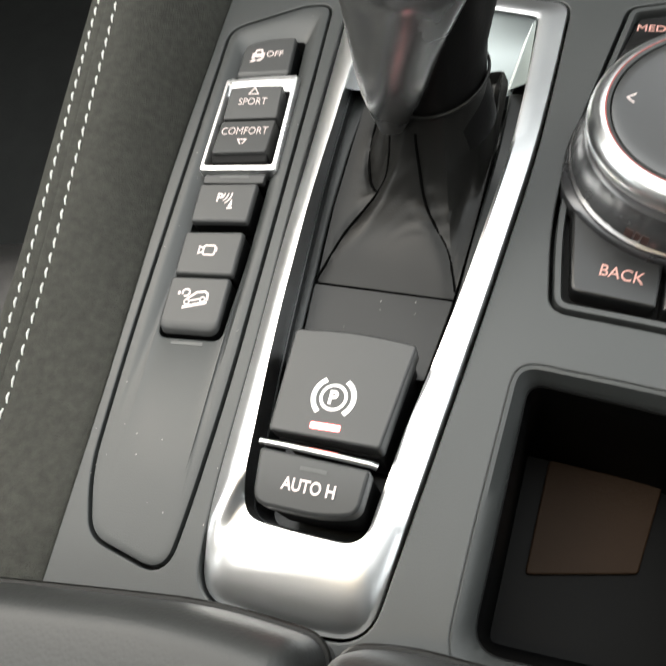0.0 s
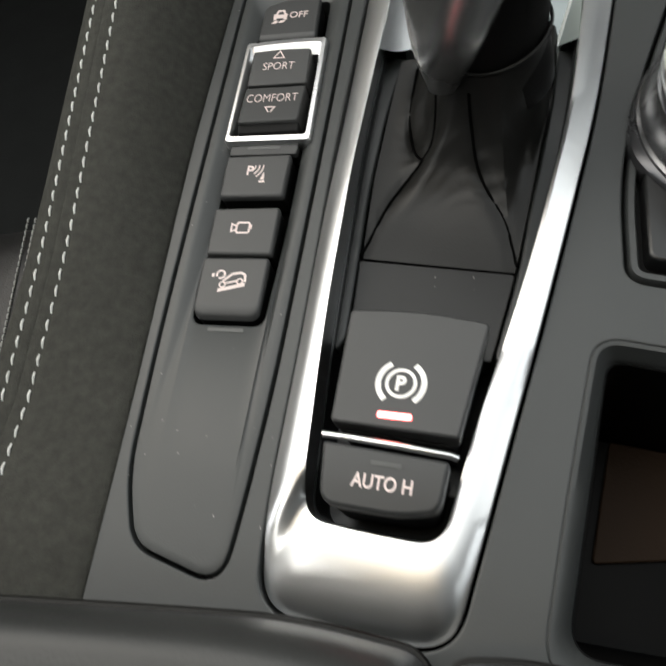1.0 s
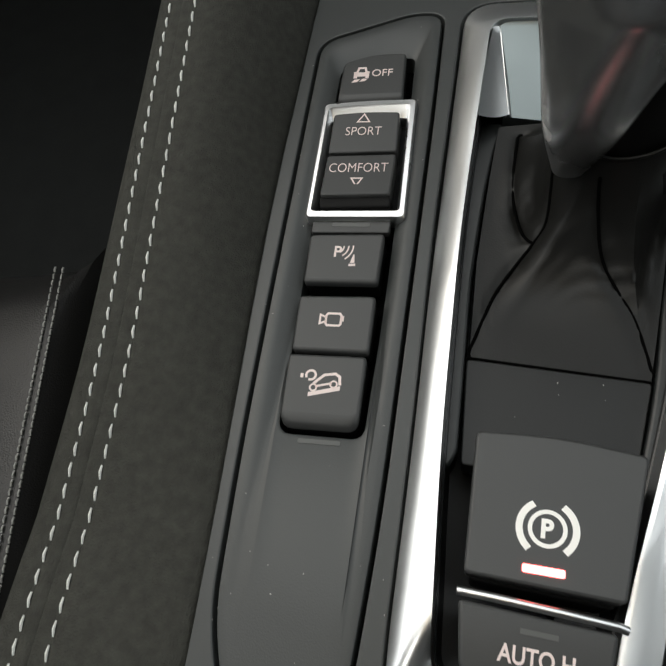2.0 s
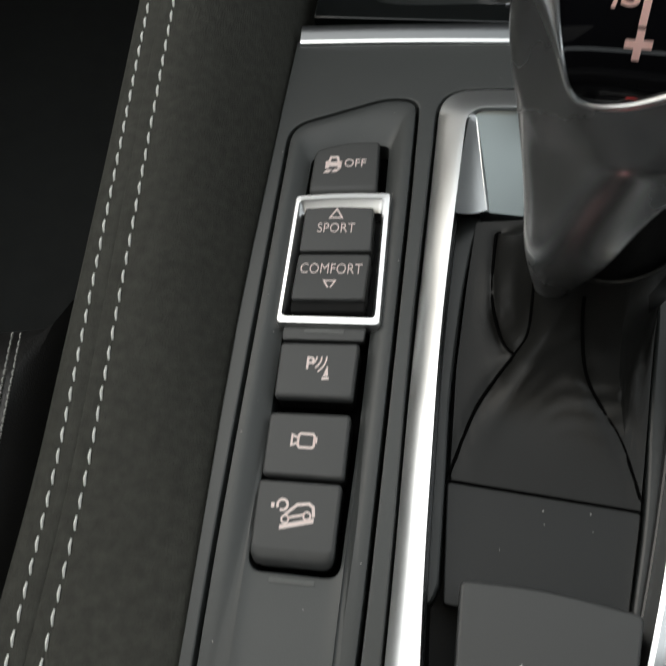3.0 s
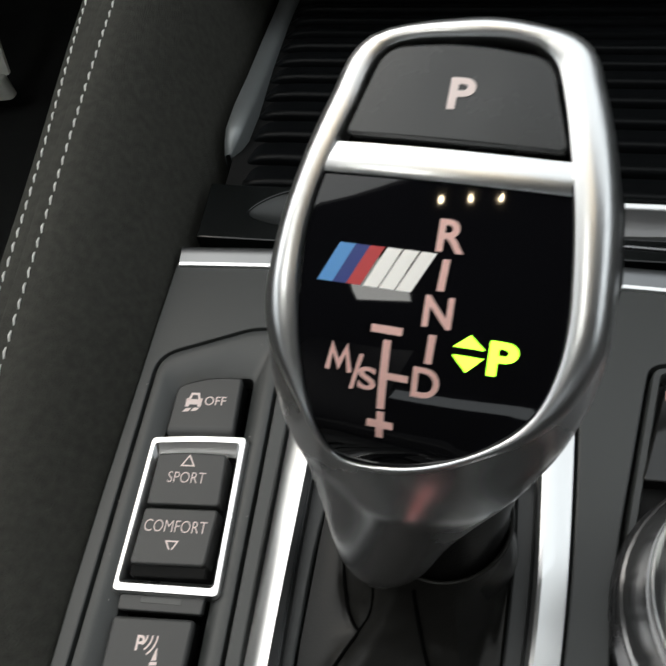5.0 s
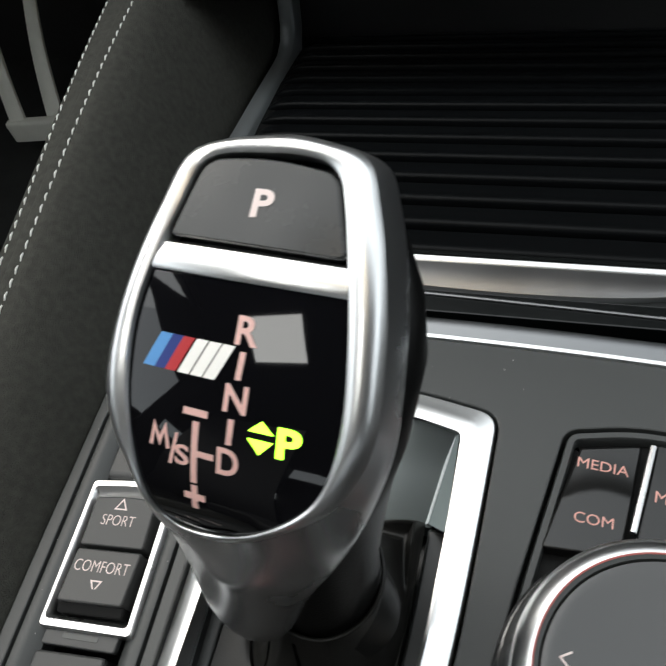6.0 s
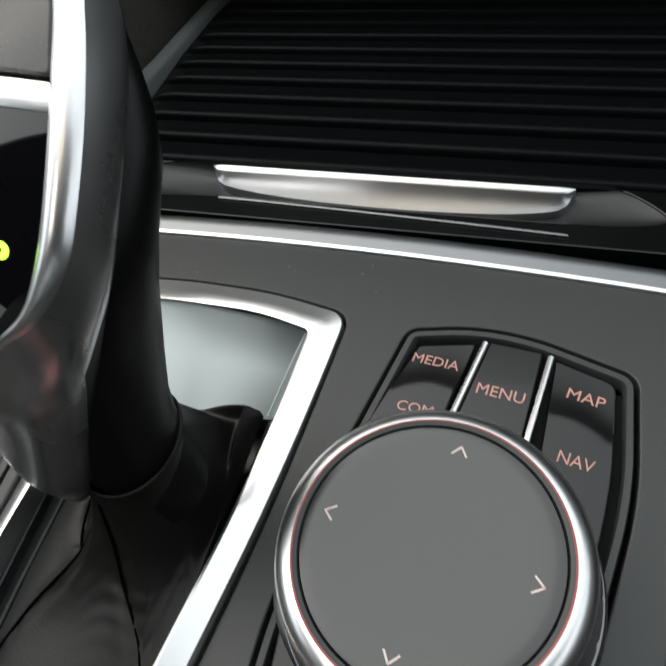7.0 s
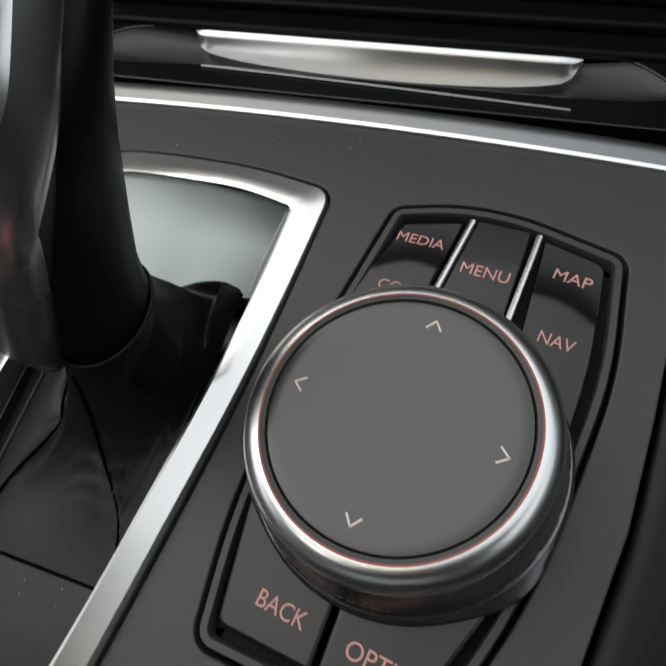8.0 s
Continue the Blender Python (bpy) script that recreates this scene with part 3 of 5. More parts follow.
def base_reach(a):
    """How far the boot's foot lies from its middle in the direction a."""
    dx, dy = math.cos(a), math.sin(a)
    best = 12.0
    for i in range(len(BOOT_BASE)):
        px, py = BOOT_BASE[i][0] - BOOT_C[0], BOOT_BASE[i][1] - BOOT_C[1]
        j = (i + 1) % len(BOOT_BASE)
        ex, ey = BOOT_BASE[j][0] - BOOT_C[0] - px, BOOT_BASE[j][1] - BOOT_C[1] - py
        det = ex * dy - ey * dx
        if abs(det) > 1e-9:
            t, s = (ex * py - ey * px) / det, (dx * py - dy * px) / det
            if t > 0 and -1e-6 <= s <= 1 + 1e-6:
                best = t
    return best


def boot_point(a, s):
    """The boot's surface: s runs from the foot (0) to the collar (1)."""
    side = 0.5 + 0.5 * math.cos(a - 0.75)
    high, low = 16.1 + 2.6 * math.cos(a - 0.5), -5.2 + 3.2 * side ** 2
    w = s ** (0.75 + 0.25 * side)
    reach = base_reach(a)
    x = BOOT_C[0] + reach * math.cos(a) * (1 - w) + (9.6 * math.cos(a) + 0.2) * w
    y = BOOT_C[1] + reach * math.sin(a) * (1 - w) + (8.9 * math.sin(a) + 3.3) * w
    return x, y, low + (high - low) * s ** (3.4 - 1.9 * side)


SEAMS = [[(233, -0.01), (226, 0.14), (223, 0.35), (222, 0.52), (220, 0.67), (205, 0.78), (188, 0.85)], [(135, 0.23), (158, 0.27), (186, 0.33), (211, 0.43), (222, 0.52)], [(280, -0.01), (278, 0.28), (272, 0.45), (263, 0.62), (255, 0.8), (246, 0.95)]]


def along(seam, n=40):
    """Even steps along a seam, as places on the boot."""
    pts, out = [Vector((a / 60, s)) for a, s in seam], []
    for k in range(n + 1):
        u = k / n * (len(pts) - 1)
        i = min(int(u), len(pts) - 2)
        a, b, c, d = pts[max(i - 1, 0)], pts[i], pts[i + 1], pts[min(i + 2, len(pts) - 1)]
        t = u - i
        q = 0.5 * (2 * b + (c - a) * t + (2 * a - 5 * b + 4 * c - d) * t * t + (3 * b - a - 3 * c + d) * t ** 3)
        out.append(Vector(boot_point(radians(q.x * 60), max(0.0, min(1.0, q.y)))))
    return out


seam_lines = [along(s) for s in SEAMS]
every = [p for line in seam_lines for p in line]
ridge_line = along([(281, 0.02), (300, 0.2), (312, 0.4), (325, 0.8)])
N = 160
loops = []
for j in range(37):
    s = 0.0 if j == 0 else 0.003 + 0.997 * (j - 1) / 35
    row = []
    for k in range(N):
        a = 2 * math.pi * k / N
        p = Vector(boot_point(a, s))
        d = min((p - q).length for q in every)
        r = min((p - q).length for q in ridge_line)
        pinch = 0.4 * math.exp(-((p.x - 45) ** 2 + (p.y + 3) ** 2) / 30) + 0.7 * math.exp(-((p.x - 54) ** 2 + (p.y + 4) ** 2) / 22)
        soft = math.sin(math.pi * s) ** 1.5
        p.z += -0.55 * math.exp(-(d / 0.8) ** 2) + 0.3 * math.exp(-((d - 2.8) / 1.8) ** 2) * soft + 0.7 * math.exp(-(r / 1.6) ** 2) * soft
        p.z += 0.45 * (math.sin(4 * a + 5 * s + 0.6) + 0.6 * math.sin(7 * a - 4 * s + 1.3)) * soft
        p.z += pinch * (0.30 * math.sin(1.1 * p.y + 0.5 * p.x + 1.4 * math.sin(0.45 * p.x)) + 0.12 * math.sin(2.3 * p.y - 0.8 * p.x + 2 * math.sin(0.3 * p.y)))
        crease = math.exp(-(((p.x - 56) ** 2 + (p.y + 8) ** 2) / 90)) + 0.3 * math.exp(-(((p.x - 40) ** 2 + (p.y - 4) ** 2) / 60))
        front = math.exp(-((((math.degrees(a) + 180) % 360 - 180 - 58) / 27) ** 2))
        p.z += front * (4.4 * math.exp(-(((s - 0.15) / 0.13) ** 2)) - 3.4 * math.exp(-(((s - 0.5) / 0.17) ** 2)))
        fold = math.sin(0.9 * p.y - 0.35 * p.x + 1.8 * math.sin(0.33 * p.x + 0.5))
        p.z += crease * soft * (0.42 * (1 - abs(fold)) ** 2 - 0.2 + 0.10 * math.sin(3.1 * p.x + 1.7 * p.y + 2 * math.sin(0.7 * p.y)))
        if j == 0:
            p.z -= 2.5
        row.append(p)
    loops.append(row)
part("boot", loft(loops), NAPPA, lever, "creased black leather boot")
for line in seam_lines:
    part("seam", tube([p + Vector((0, 0, -0.22)) for p in line], 0.3, 6), DARK_THREAD, lever, "black piped seam")

neck = []
for z, cx, cy, rx, ry in ((8, 58.0, 8.6, 10.8, 8.6), (13, 57.5, 9.2, 10.3, 8.7), (17, 57.2, 10.6, 9.5, 8.6), (24, 57.2, 12.7, 9.6, 9.2), (32, 57.7, 15.1, 10.8, 10.2), (43, 58.2, 18.4, 12.9, 12.1), (51, 58.4, 20.4, 15.4, 13.8), (58, 59.4, 25.2, 16.3, 13.2), (63, 59.9, 29.4, 15.5, 10.6), (66.5, 59.7, 33.0, 14.2, 8.8), (70, 59.4, 37.0, 12.6, 6.4)):
    neck.append(ring_points(64, (cx, cy), rx, ry, z, 0.0, 3.5 * (1 - z / 80)))
part("neck", loft(neck, True, True, True), SHADED_NAPPA, lever, "black leather sleeve")
seam_ring = [Vector((57.2 + 10.0 * math.cos(a), 10.6 + 9.3 * math.sin(a), 16.5 + 2.6 * math.cos(a - 0.5))) for a in (2 * math.pi * k / 72 for k in range(73))]
part("collar_seam", tube(seam_ring, 0.34, 8), NAPPA, lever, "raised leather seam")

# the head: its own axes lie in the sloping face
RIGHT, AHEAD = Vector((0.9717, -0.2274, 0.0642)), Vector((0.1436, 0.7840, 0.6040))
FACE = tilted(57.53, 21.60, 66.76, RIGHT, AHEAD)


def glass(x, y):
    """How far the display's bulging face stands out from the plane of the head."""
    d = y + 7
    out = 1.2 - 0.074 * (x + 2) - 0.0055 * (x + 2) ** 2 - d * d * (0.012 if d < 0 else 0.0042)
    return out - 0.08 * (y + 20) ** 2 if y < -20 else out


def closed_curve(points, per=5):
    """A smooth closed curve in space through points."""
    out, n = [], len(points)
    for i in range(n):
        a, b, c, d = (Vector(points[j % n]) for j in (i - 1, i, i + 1, i + 2))
        for k in range(per):
            t = k / per
            out.append(0.5 * (2 * b + (c - a) * t + (2 * a - 5 * b + 4 * c - d) * t * t + (3 * b - a - 3 * c + d) * t ** 3))
    return out


# the head's lines in its own axes: the display's edge, the widest line of the flank, and the flank's foot
HEAD_IN = [(-1.5, 19.4), (4.0, 19.2), (6.7, 17.7), (8.1, 14.6), (9.6, 9.0), (11.0, 2.5), (12.0, -6.0), (11.6, -12.0), (9.9, -16.6), (6.3, -20.2), (1.0, -23.3), (-4.5, -25.1), (-9.5, -25.0), (-11.8, -21.0), (-13.6, -14.5), (-14.7, -7.0), (-14.8, -1.0), (-13.8, 5.0), (-11.8, 12.0), (-9.4, 18.2)]
FLANK = [(-1.5, 22.2, -5.5), (5.5, 21.6, -6), (10.0, 19.9, -6.0), (12.0, 15.6, -5.7), (13.8, 10.0, -5.5), (15.4, 2.5, -5.2), (16.1, -6.0, -5.2), (15.8, -11.5, -5.3), (14.2, -17.4, -5.6), (11.1, -22.7, -6.6), (5.4, -27.2, -7.2), (-2.5, -29.5, -6.7), (-10.8, -28.0, -7.0), (-15.9, -24.0, -5.6), (-18.9, -17, -4), (-19.5, -9, -3.5), (-19.1, -2, -3.5), (-17.7, 5.5, -3.8), (-15.6, 13, -4.3), (-12.3, 20.0, -5)]
FOOT = [(-1.5, 21.9, -9), (5.3, 21.2, -9.2), (9.8, 19.5, -9.4), (11.9, 15.4, -9.2), (13.7, 10, -8.7), (15.3, 2.2, -8.1), (16.0, -6.5, -7.9), (15.7, -12, -8.1), (14.0, -18.5, -8.6), (11.4, -24.3, -10.0), (7.4, -29.8, -11.6), (-2.1, -33.8, -9.1), (-11.6, -31.4, -11.0), (-16.2, -27.4, -9.8), (-18.8, -19, -8), (-19.6, -10, -7.5), (-19.2, -3, -7.5), (-17.8, 5, -8), (-15.5, 12.6, -8.5), (-12, 19.7, -9)]
edge_line = closed_curve([(x, y, glass(x, y)) for x, y in HEAD_IN])
flank_line, foot_line = closed_curve(FLANK), closed_curve(FOOT)
HEAD_EDGE = [(p.x, p.y) for p in edge_line]
n = len(edge_line)
rim = [[] for k in range(9)]
for p, q in zip(edge_line, flank_line):
    low = smooth_step(-6, -22, p.y)
    crest = p.lerp(q, 0.46 - 0.36 * low)
    crest.z = p.z + 0.75 - 0.5 * low
    right = smooth_step(4, 9, p.x) * (1 - low)
    last = p.lerp(q, 0.86 - 0.70 * low)
    last.z = crest.z + (q.z - crest.z) * (0.34 - 0.22 * low)
    swell = Vector((0, 0, 0.3 * (1 - low)))
    outer = [crest.lerp(last, 0.35) + swell, crest.lerp(last, 0.7) + swell, last]
    # the passenger's side is a quarter of an ellipse from the crest to the widest line
    for m, a in enumerate((radians(19), radians(36), radians(50))):
        arc = crest.lerp(q, math.sin(a))
        arc.z = crest.z + (q.z - crest.z) * (1 - math.cos(a))
        outer[m] = outer[m].lerp(arc, right)
    for k, v in enumerate((p + Vector((0, 0, -2.5)), p, p.lerp(crest, 0.08) + Vector((0, 0, 0.4 - 0.25 * low)), p.lerp(crest, 0.4) + Vector((0, 0, 0.42 - 0.24 * low)), p.lerp(crest, 0.72) + Vector((0, 0, 0.24 - 0.12 * low)), crest, *outer)):
        rim[k].append(v)
to_face = lambda row: [FACE @ v for v in row]
head = part("head_rim", loft([to_face(row) for row in rim]), SATIN_CHROME, lever, "satin chrome rim of the head")
NORMAL = FACE.to_3x3() @ Vector((0, 0, 1))
columns = []
for k in range(n):
    start, side, foot = FACE @ rim[8][k], FACE @ flank_line[k], FACE @ foot_line[k]
    a = math.atan2(foot.y - 12.0, foot.x - 56.6)
    c, s = math.cos(a), math.sin(a)
    round_off = (abs(c) ** 2.3 + abs(s) ** 2.3) ** (-1 / 2.3)
    line = [start, side, foot]
    for z, cx, cy, rx, ry in ((29, 50.5, 7.4, 9.2, 7.7), (20, 49.0, 4.8, 6.6, 6.2), (11.0, 47.8, 3.2, 2.8, 2.4)):
        zz = z + 10 * smooth_step(0, 24, foot.y - 6) * (z - 15) / 30
        line.append(Vector((cx + rx * c * round_off, cy + ry * s * round_off, zz)))
    smooth_line = []
    for i in range(len(line) - 1):
        p0, p1, p2, p3 = line[max(i - 1, 0)], line[i], line[i + 1], line[min(i + 2, len(line) - 1)]
        if i == 1:
            p3 = p2.lerp(p3, 0.12)
        for m in range(7):
            t = m / 7
            smooth_line.append(0.5 * (2 * p1 + (p2 - p0) * t + (2 * p0 - 5 * p1 + 4 * p2 - p3) * t * t + (3 * p1 - p0 - 3 * p2 + p3) * t ** 3))
    smooth_line.append(line[-1])
    for turn in range(4):
        smooth_line = smooth_line[:1] + [(smooth_line[i - 1] + smooth_line[i] * 2 + smooth_line[i + 1]) / 4 for i in range(1, len(smooth_line) - 1)] + smooth_line[-1:]
    columns.append(smooth_line)
for turn in range(16):
    for m in range(10, len(columns[0]) - 1):
        ring = [c[m] for c in columns]
        f = 0.5 * smooth_step(10, 20, m)
        for k in range(n):
            columns[k][m] = ring[k].lerp((ring[k - 1] + ring[(k + 1) % n]) / 2, f)


def share(first, last, rows_of, steps):
    """The part of the head's side between two lines that run down it; first and last: places round the head at the top and at the tip."""
    rows = []
    for m in rows_of:
        f = smooth_step(13, 26, m)
        lo, hi = first[0] + (first[1] - first[0]) * f, last[0] + (last[1] - last[0]) * f
        row = []
        for u in range(steps + 1):
            q = lo + (hi - lo) * u / steps
            i = int(math.floor(q))
            row.append(columns[i % n][m].lerp(columns[(i + 1) % n][m], q - i))
        rows.append(row)
    return loft(rows, False)


# a metal band round the whole head, a metal spine down towards the rear, leather round the front below the band
BAND = 14
shell = share((0, 0), (n, n), range(BAND + 1), n)
share_rows = range(BAND, len(columns[0]))
part("head_band", shell, SHELL_METAL, lever, "metal flank below the rim, its dark reflections put into the colour")
part("head_shell", share((44, 40), (68, 68), share_rows, 40), SHELL_METAL, lever, "metal shell below the rim, its dark reflections put into the colour")
part("sleeve_top", share((68, 68), (144, 140), share_rows, 76), SHADED_NAPPA, lever, "black leather sleeve below the head")
bezel = [(x, min(y, 5.0)) for x, y in HEAD_EDGE]
bm = block(grown(bezel, 0.1), -6, lambda x, y: glass(x, y) - 0.12, 0.05)
bmesh.ops.transform(bm, matrix=FACE, verts=bm.verts)
part("gate_display", bm, GLOSS_BLACK, lever, "glossy black display panel")
BACK_TO_FACE = FACE.inverted()


def on_dome(bm):
    for v in bm.verts:
        p = BACK_TO_FACE @ v.co
        v.co += NORMAL * glass(p.x, p.y)
    return bm


pb = rounded([(-9.7, 18.5, 3.2), (-1.4, 19.1, 15), (6.7, 17.9, 3.0), (9.5, 8.9, 0.8), (-12.3, 9.2, 0.8)], 8)
bm = block(pb, -5, lambda x, y: glass(x, y) + 0.15 - 0.28 * math.exp(-((x + 1.05) ** 2 + (y - 14.2) ** 2) / 12), 0.35)
bmesh.ops.transform(bm, matrix=FACE, verts=bm.verts)
part("park_key", bm, PARK_PAINT, lever, "dark grey park button")
bar = []
for y, c in ((5.1, -1.5), (5.3, 0.1), (5.8, 0.35), (7.0, 0.3), (8.4, 0.05), (8.8, -1.5)):
    row = []
    for k in range(13):
        x = -13.9 + 24.4 * k / 12 + (0.9 - 0.4 * k / 12) * (y - 5.1) / 3.5 * (1 - 2 * k / 12)
        row.append((x, y - 0.2 * k / 12, glass(x, y) + c))
    bar.append([FACE @ Vector(p) for p in row])
part("crossbar", loft(bar, False), SATIN_CHROME, lever, "satin chrome crossbar")


def face_place(x, y, c, turn=0.0):
    return FACE @ pose(x, y, c, 0, 0, turn)


def face_legend(name, text, x, y, w, h, mat, c=-0.12, weight=0.022, turn=0.0):
    bm = lettering(text, face_place(x, y, c, turn), w, h, weight)
    return part(name, on_dome(bm), mat, lever)


face_legend("legend", "P", -1.15, 13.9, 2.5, 3.2, ICON, -0.06, 0.03)
face_legend("legend", "R", 0.28, 0.1, 2.7, 3.2, PINK)
face_legend("legend", "N", 0.1, -7.3, 2.8, 3.1, PINK)
face_legend("legend", "D", -0.2, -14.45, 2.7, 3.1, PINK)
part("legend", on_dome(flat_shape(stroke([(-10.5, -14.6), (-10.1, -12.3), (-9.3, -14.1), (-8.55, -12.3), (-8.1, -14.6)], 0.52), 0.06, face_place(0, 0, -0.12))), PINK, lever)
face_legend("legend", "/", -7.35, -14.5, 1.3, 3.8, PINK, -0.12, 0.015)
face_legend("legend", "S", -6.15, -15.0, 1.9, 2.4, PINK, -0.12, 0.02)


def cut(poly, steps=6):
    """A four-cornered strip in short lengths, so that it can follow the bulging display."""
    a, b, c, d = (Vector(p) for p in poly)
    return [[tuple(a.lerp(d, k / steps)), tuple(b.lerp(c, k / steps)), tuple(b.lerp(c, (k + 1) / steps)), tuple(a.lerp(d, (k + 1) / steps))] for k in range(steps)]


for poly in ([(-0.35, -2.2), (0.35, -2.2), (0.2, -5.3), (-0.5, -5.3)], [(-0.6, -9.6), (0.1, -9.6), (0.0, -12.5), (-0.7, -12.5)], [(-6.4, -10.2), (-3.2, -10.2), (-3.2, -9.4), (-6.4, -9.4)],
              [(-5.0, -10.8), (-4.2, -10.8), (-4.25, -18.0), (-5.05, -18.0)], [(-4.3, -14.8), (-2.1, -14.8), (-2.1, -14.1), (-4.3, -14.1)], [(-6.0, -20.1), (-3.2, -20.1), (-3.2, -19.3), (-6.0, -19.3)], [(-5.0, -21.2), (-4.2, -21.2), (-4.2, -18.3), (-5.0, -18.3)]):
    part("gate_line", on_dome(flat_shape(cut(poly), 0.06, face_place(0.15, 0.05, -0.12))), PINK, lever)
face_legend("lit_legend", "P", 6.75, -10.9, 2.7, 3.4, GREEN_LED, -0.08, 0.03)
for arrow in ([(2.0, -10.3), (5.0, -10.3), (3.5, -9.0)], [(2.0, -11.1), (5.0, -11.1), (3.5, -12.7)]):
    part("lit_arrow", on_dome(flat_shape([arrow], 0.06, face_place(0, 0, -0.08))), GREEN_LED, lever)


def band(x0, x1):
    """A slanting colour band between two places along the foot."""
    return [(x0, -5.75), (x1, -5.75), (x1 + 1.95, -1.7), (x0 + 1.95, -1.7)]


part("light_blue_stripe", on_dome(flat_shape(cut(band(-12.7, -11.0)), 0.06, face_place(0, 0, -0.12))), BLUE_LIGHT, lever)
part("dark_blue_stripe", on_dome(flat_shape(cut(band(-11.0, -9.5)), 0.06, face_place(0, 0, -0.12))), BLUE_DARK, lever)
part("red_stripe", on_dome(flat_shape(cut(band(-9.5, -8.0)), 0.06, face_place(0, 0, -0.12))), RED_PRINT, lever)
part("white_emblem", on_dome(flat_shape(cut(band(-7.7, -6.2)) + cut(band(-6.0, -4.5)) + cut(band(-4.3, -2.8)), 0.06, face_place(0, 0, -0.11))), WHITE_MARK, lever, "white slanting bars of the emblem")

# ---- parking brake switch and the leather flap ahead of it ----
flap_loop = rounded([(32.2, -26.5, 0.8), (62.9, -29.3, 0.8), (58.9, -48, 0.8), (32.2, -46, 0.8)], 5)
leather_flap = holder("leather_flap", "flat black leather flap between boot and switch", "leather trim")
part("panel", block(flap_loop, -10, lambda x, y: -5.0 - 0.05 * (y + 27), 0.3), FLAP_LEATHER, leather_flap)
part("welt", tube([(32.4 + 30.4 * k / 12, -26.3 - 2.8 * k / 12, -5.25) for k in range(13)], 0.3, 6), DARK_THREAD, leather_flap, "black welt along the boot")
tagged(part("recess_lining", block(rounded([(70.8, 27.6, 0.8), (69.4, 12, 20), (67.6, 0, 20), (65.4, -14, 20), (63.4, -29.4, 10), (59.4, -47, 1.0), (60.6, -50, 1.5), (63.4, -46, 4.0), (66.9, -29.2, 20), (69.9, -14, 20), (73.2, 4, 20), (75.4, 27, 0.8)], 5), -10, lambda x, y: -4.6 - 0.03 * (y + 26) + 1.0 * smooth_step(-20, 20, y), 0.6), LIP_SATIN), "satin black plastic lining beside the flap and boot", "plastic trim")
tagged(part("recess_lining", block(rounded([(31.6, 29.0, 1.0), (37.5, 28.2, 0.8), (35.6, 21, 6), (34.3, 12, 20), (33.6, 4, 20), (32.9, -4, 20), (32.3, -12, 20), (32.1, -22, 20), (31.9, -32, 20), (31.6, -44, 1.0), (30.0, -47, 1.5), (27.8, -45, 1.0), (27.9, -25, 20), (28.6, 0, 20)], 5), -10, lambda x, y: -5.2 - 0.03 * (y + 26) + 1.2 * smooth_step(-20, 20, y), 0.6), LIP_SATIN), "satin black plastic lining beside the flap and boot", "plastic trim")

brake = holder("parking_brake_switch", "dark grey parking brake switch with red lamp", "switch")


def switch_top(x, y):
    return 8.0 - 0.045 * (y + 57) + 0.05 * (x - 45)


p_loop = rounded([(34.5, -43.1, 1.2), (46.5, -43.3, 20), (58.6, -45.5, 1.2), (54.5, -65.6, 0.9), (33.6, -63.9, 0.9)], 7)
sw = part("lever_pad", block(p_loop, 3.4, switch_top, 0.5), BUTTON_PAINT, brake, "dark grey switch pad")
under_loop = [(45 + (x - 45) * 0.93, y * 1.0 - 0.5) for x, y in p_loop]
part("switch_body", block(under_loop, -8, 3.6, 0.3), BLACK_GAP, brake, "black switch body")
PARK = tilted(44.7, -56.9, 8.01, (1, -0.06, 0.053), (0.02, 1, -0.044))
part("brake_icon", flat_shape(stroke(bow((0, 0), 2.35, 0, 360, 28), 0.58) + stroke(bow((0, 0), 3.8, 125, 228, 12), 0.95) + stroke(bow((0, 0), 3.8, -46, 55, 12), 0.95), 0.06, PARK), WHITE_MARK, sw)
part("legend", lettering("P", PARK @ pose(0, 0, 0), 1.7, 2.7, 0.04), WHITE_MARK, sw)
part("lamp", flat_shape([rounded([(-3.0, -6.2, 0.3), (2.6, -6.2, 0.3), (2.6, -5.1, 0.3), (-3.0, -5.1, 0.3)], 4)], 0.1, PARK), RED_LED, sw, "red warning lamp")
hold = holder("auto_hold_button", "dark grey AUTO H button with chrome edge", "button")
h_loop = rounded([(33.1, -67.3, 0.8), (53.4, -69.2, 0.8), (52.2, -76.9, 3.0), (46, -78.0, 12), (33.6, -77.1, 3.0)], 7)
cap = part("keycap", block(h_loop, 4.0, lambda x, y: 8.6 - 0.012 * (y + 70) ** 2, 0.6), BUTTON_PAINT, hold)
part("button_body", block([(44 + (x - 44) * 0.96, -72 + (y + 72) * 0.96) for x, y in h_loop], -8, 4.2, 0.3), BLACK_GAP, hold, "black button body")
part("chrome_edge", tube([(32.9, -66.3, 8.3), (38, -66.7, 8.6), (46, -67.5, 8.7), (53.4, -68.3, 8.6), (54.5, -68.6, 8.3)], 0.62, 10), BRIGHT_CHROME, hold, "chrome edge")
HOLD = tilted(43.2, -73.4, 8.56, (1, -0.07, 0.0), (0.05, 1, 0.05))
part("legend", lettering("AUTO H", HOLD, 9.6, 2.3, 0.02), ICON, cap)
part("marker", flat_shape([[(-2.2, 2.6), (2.6, 2.6), (2.6, 3.3), (-2.2, 3.3)]], 0.05, HOLD), GREY_TICK, cap)

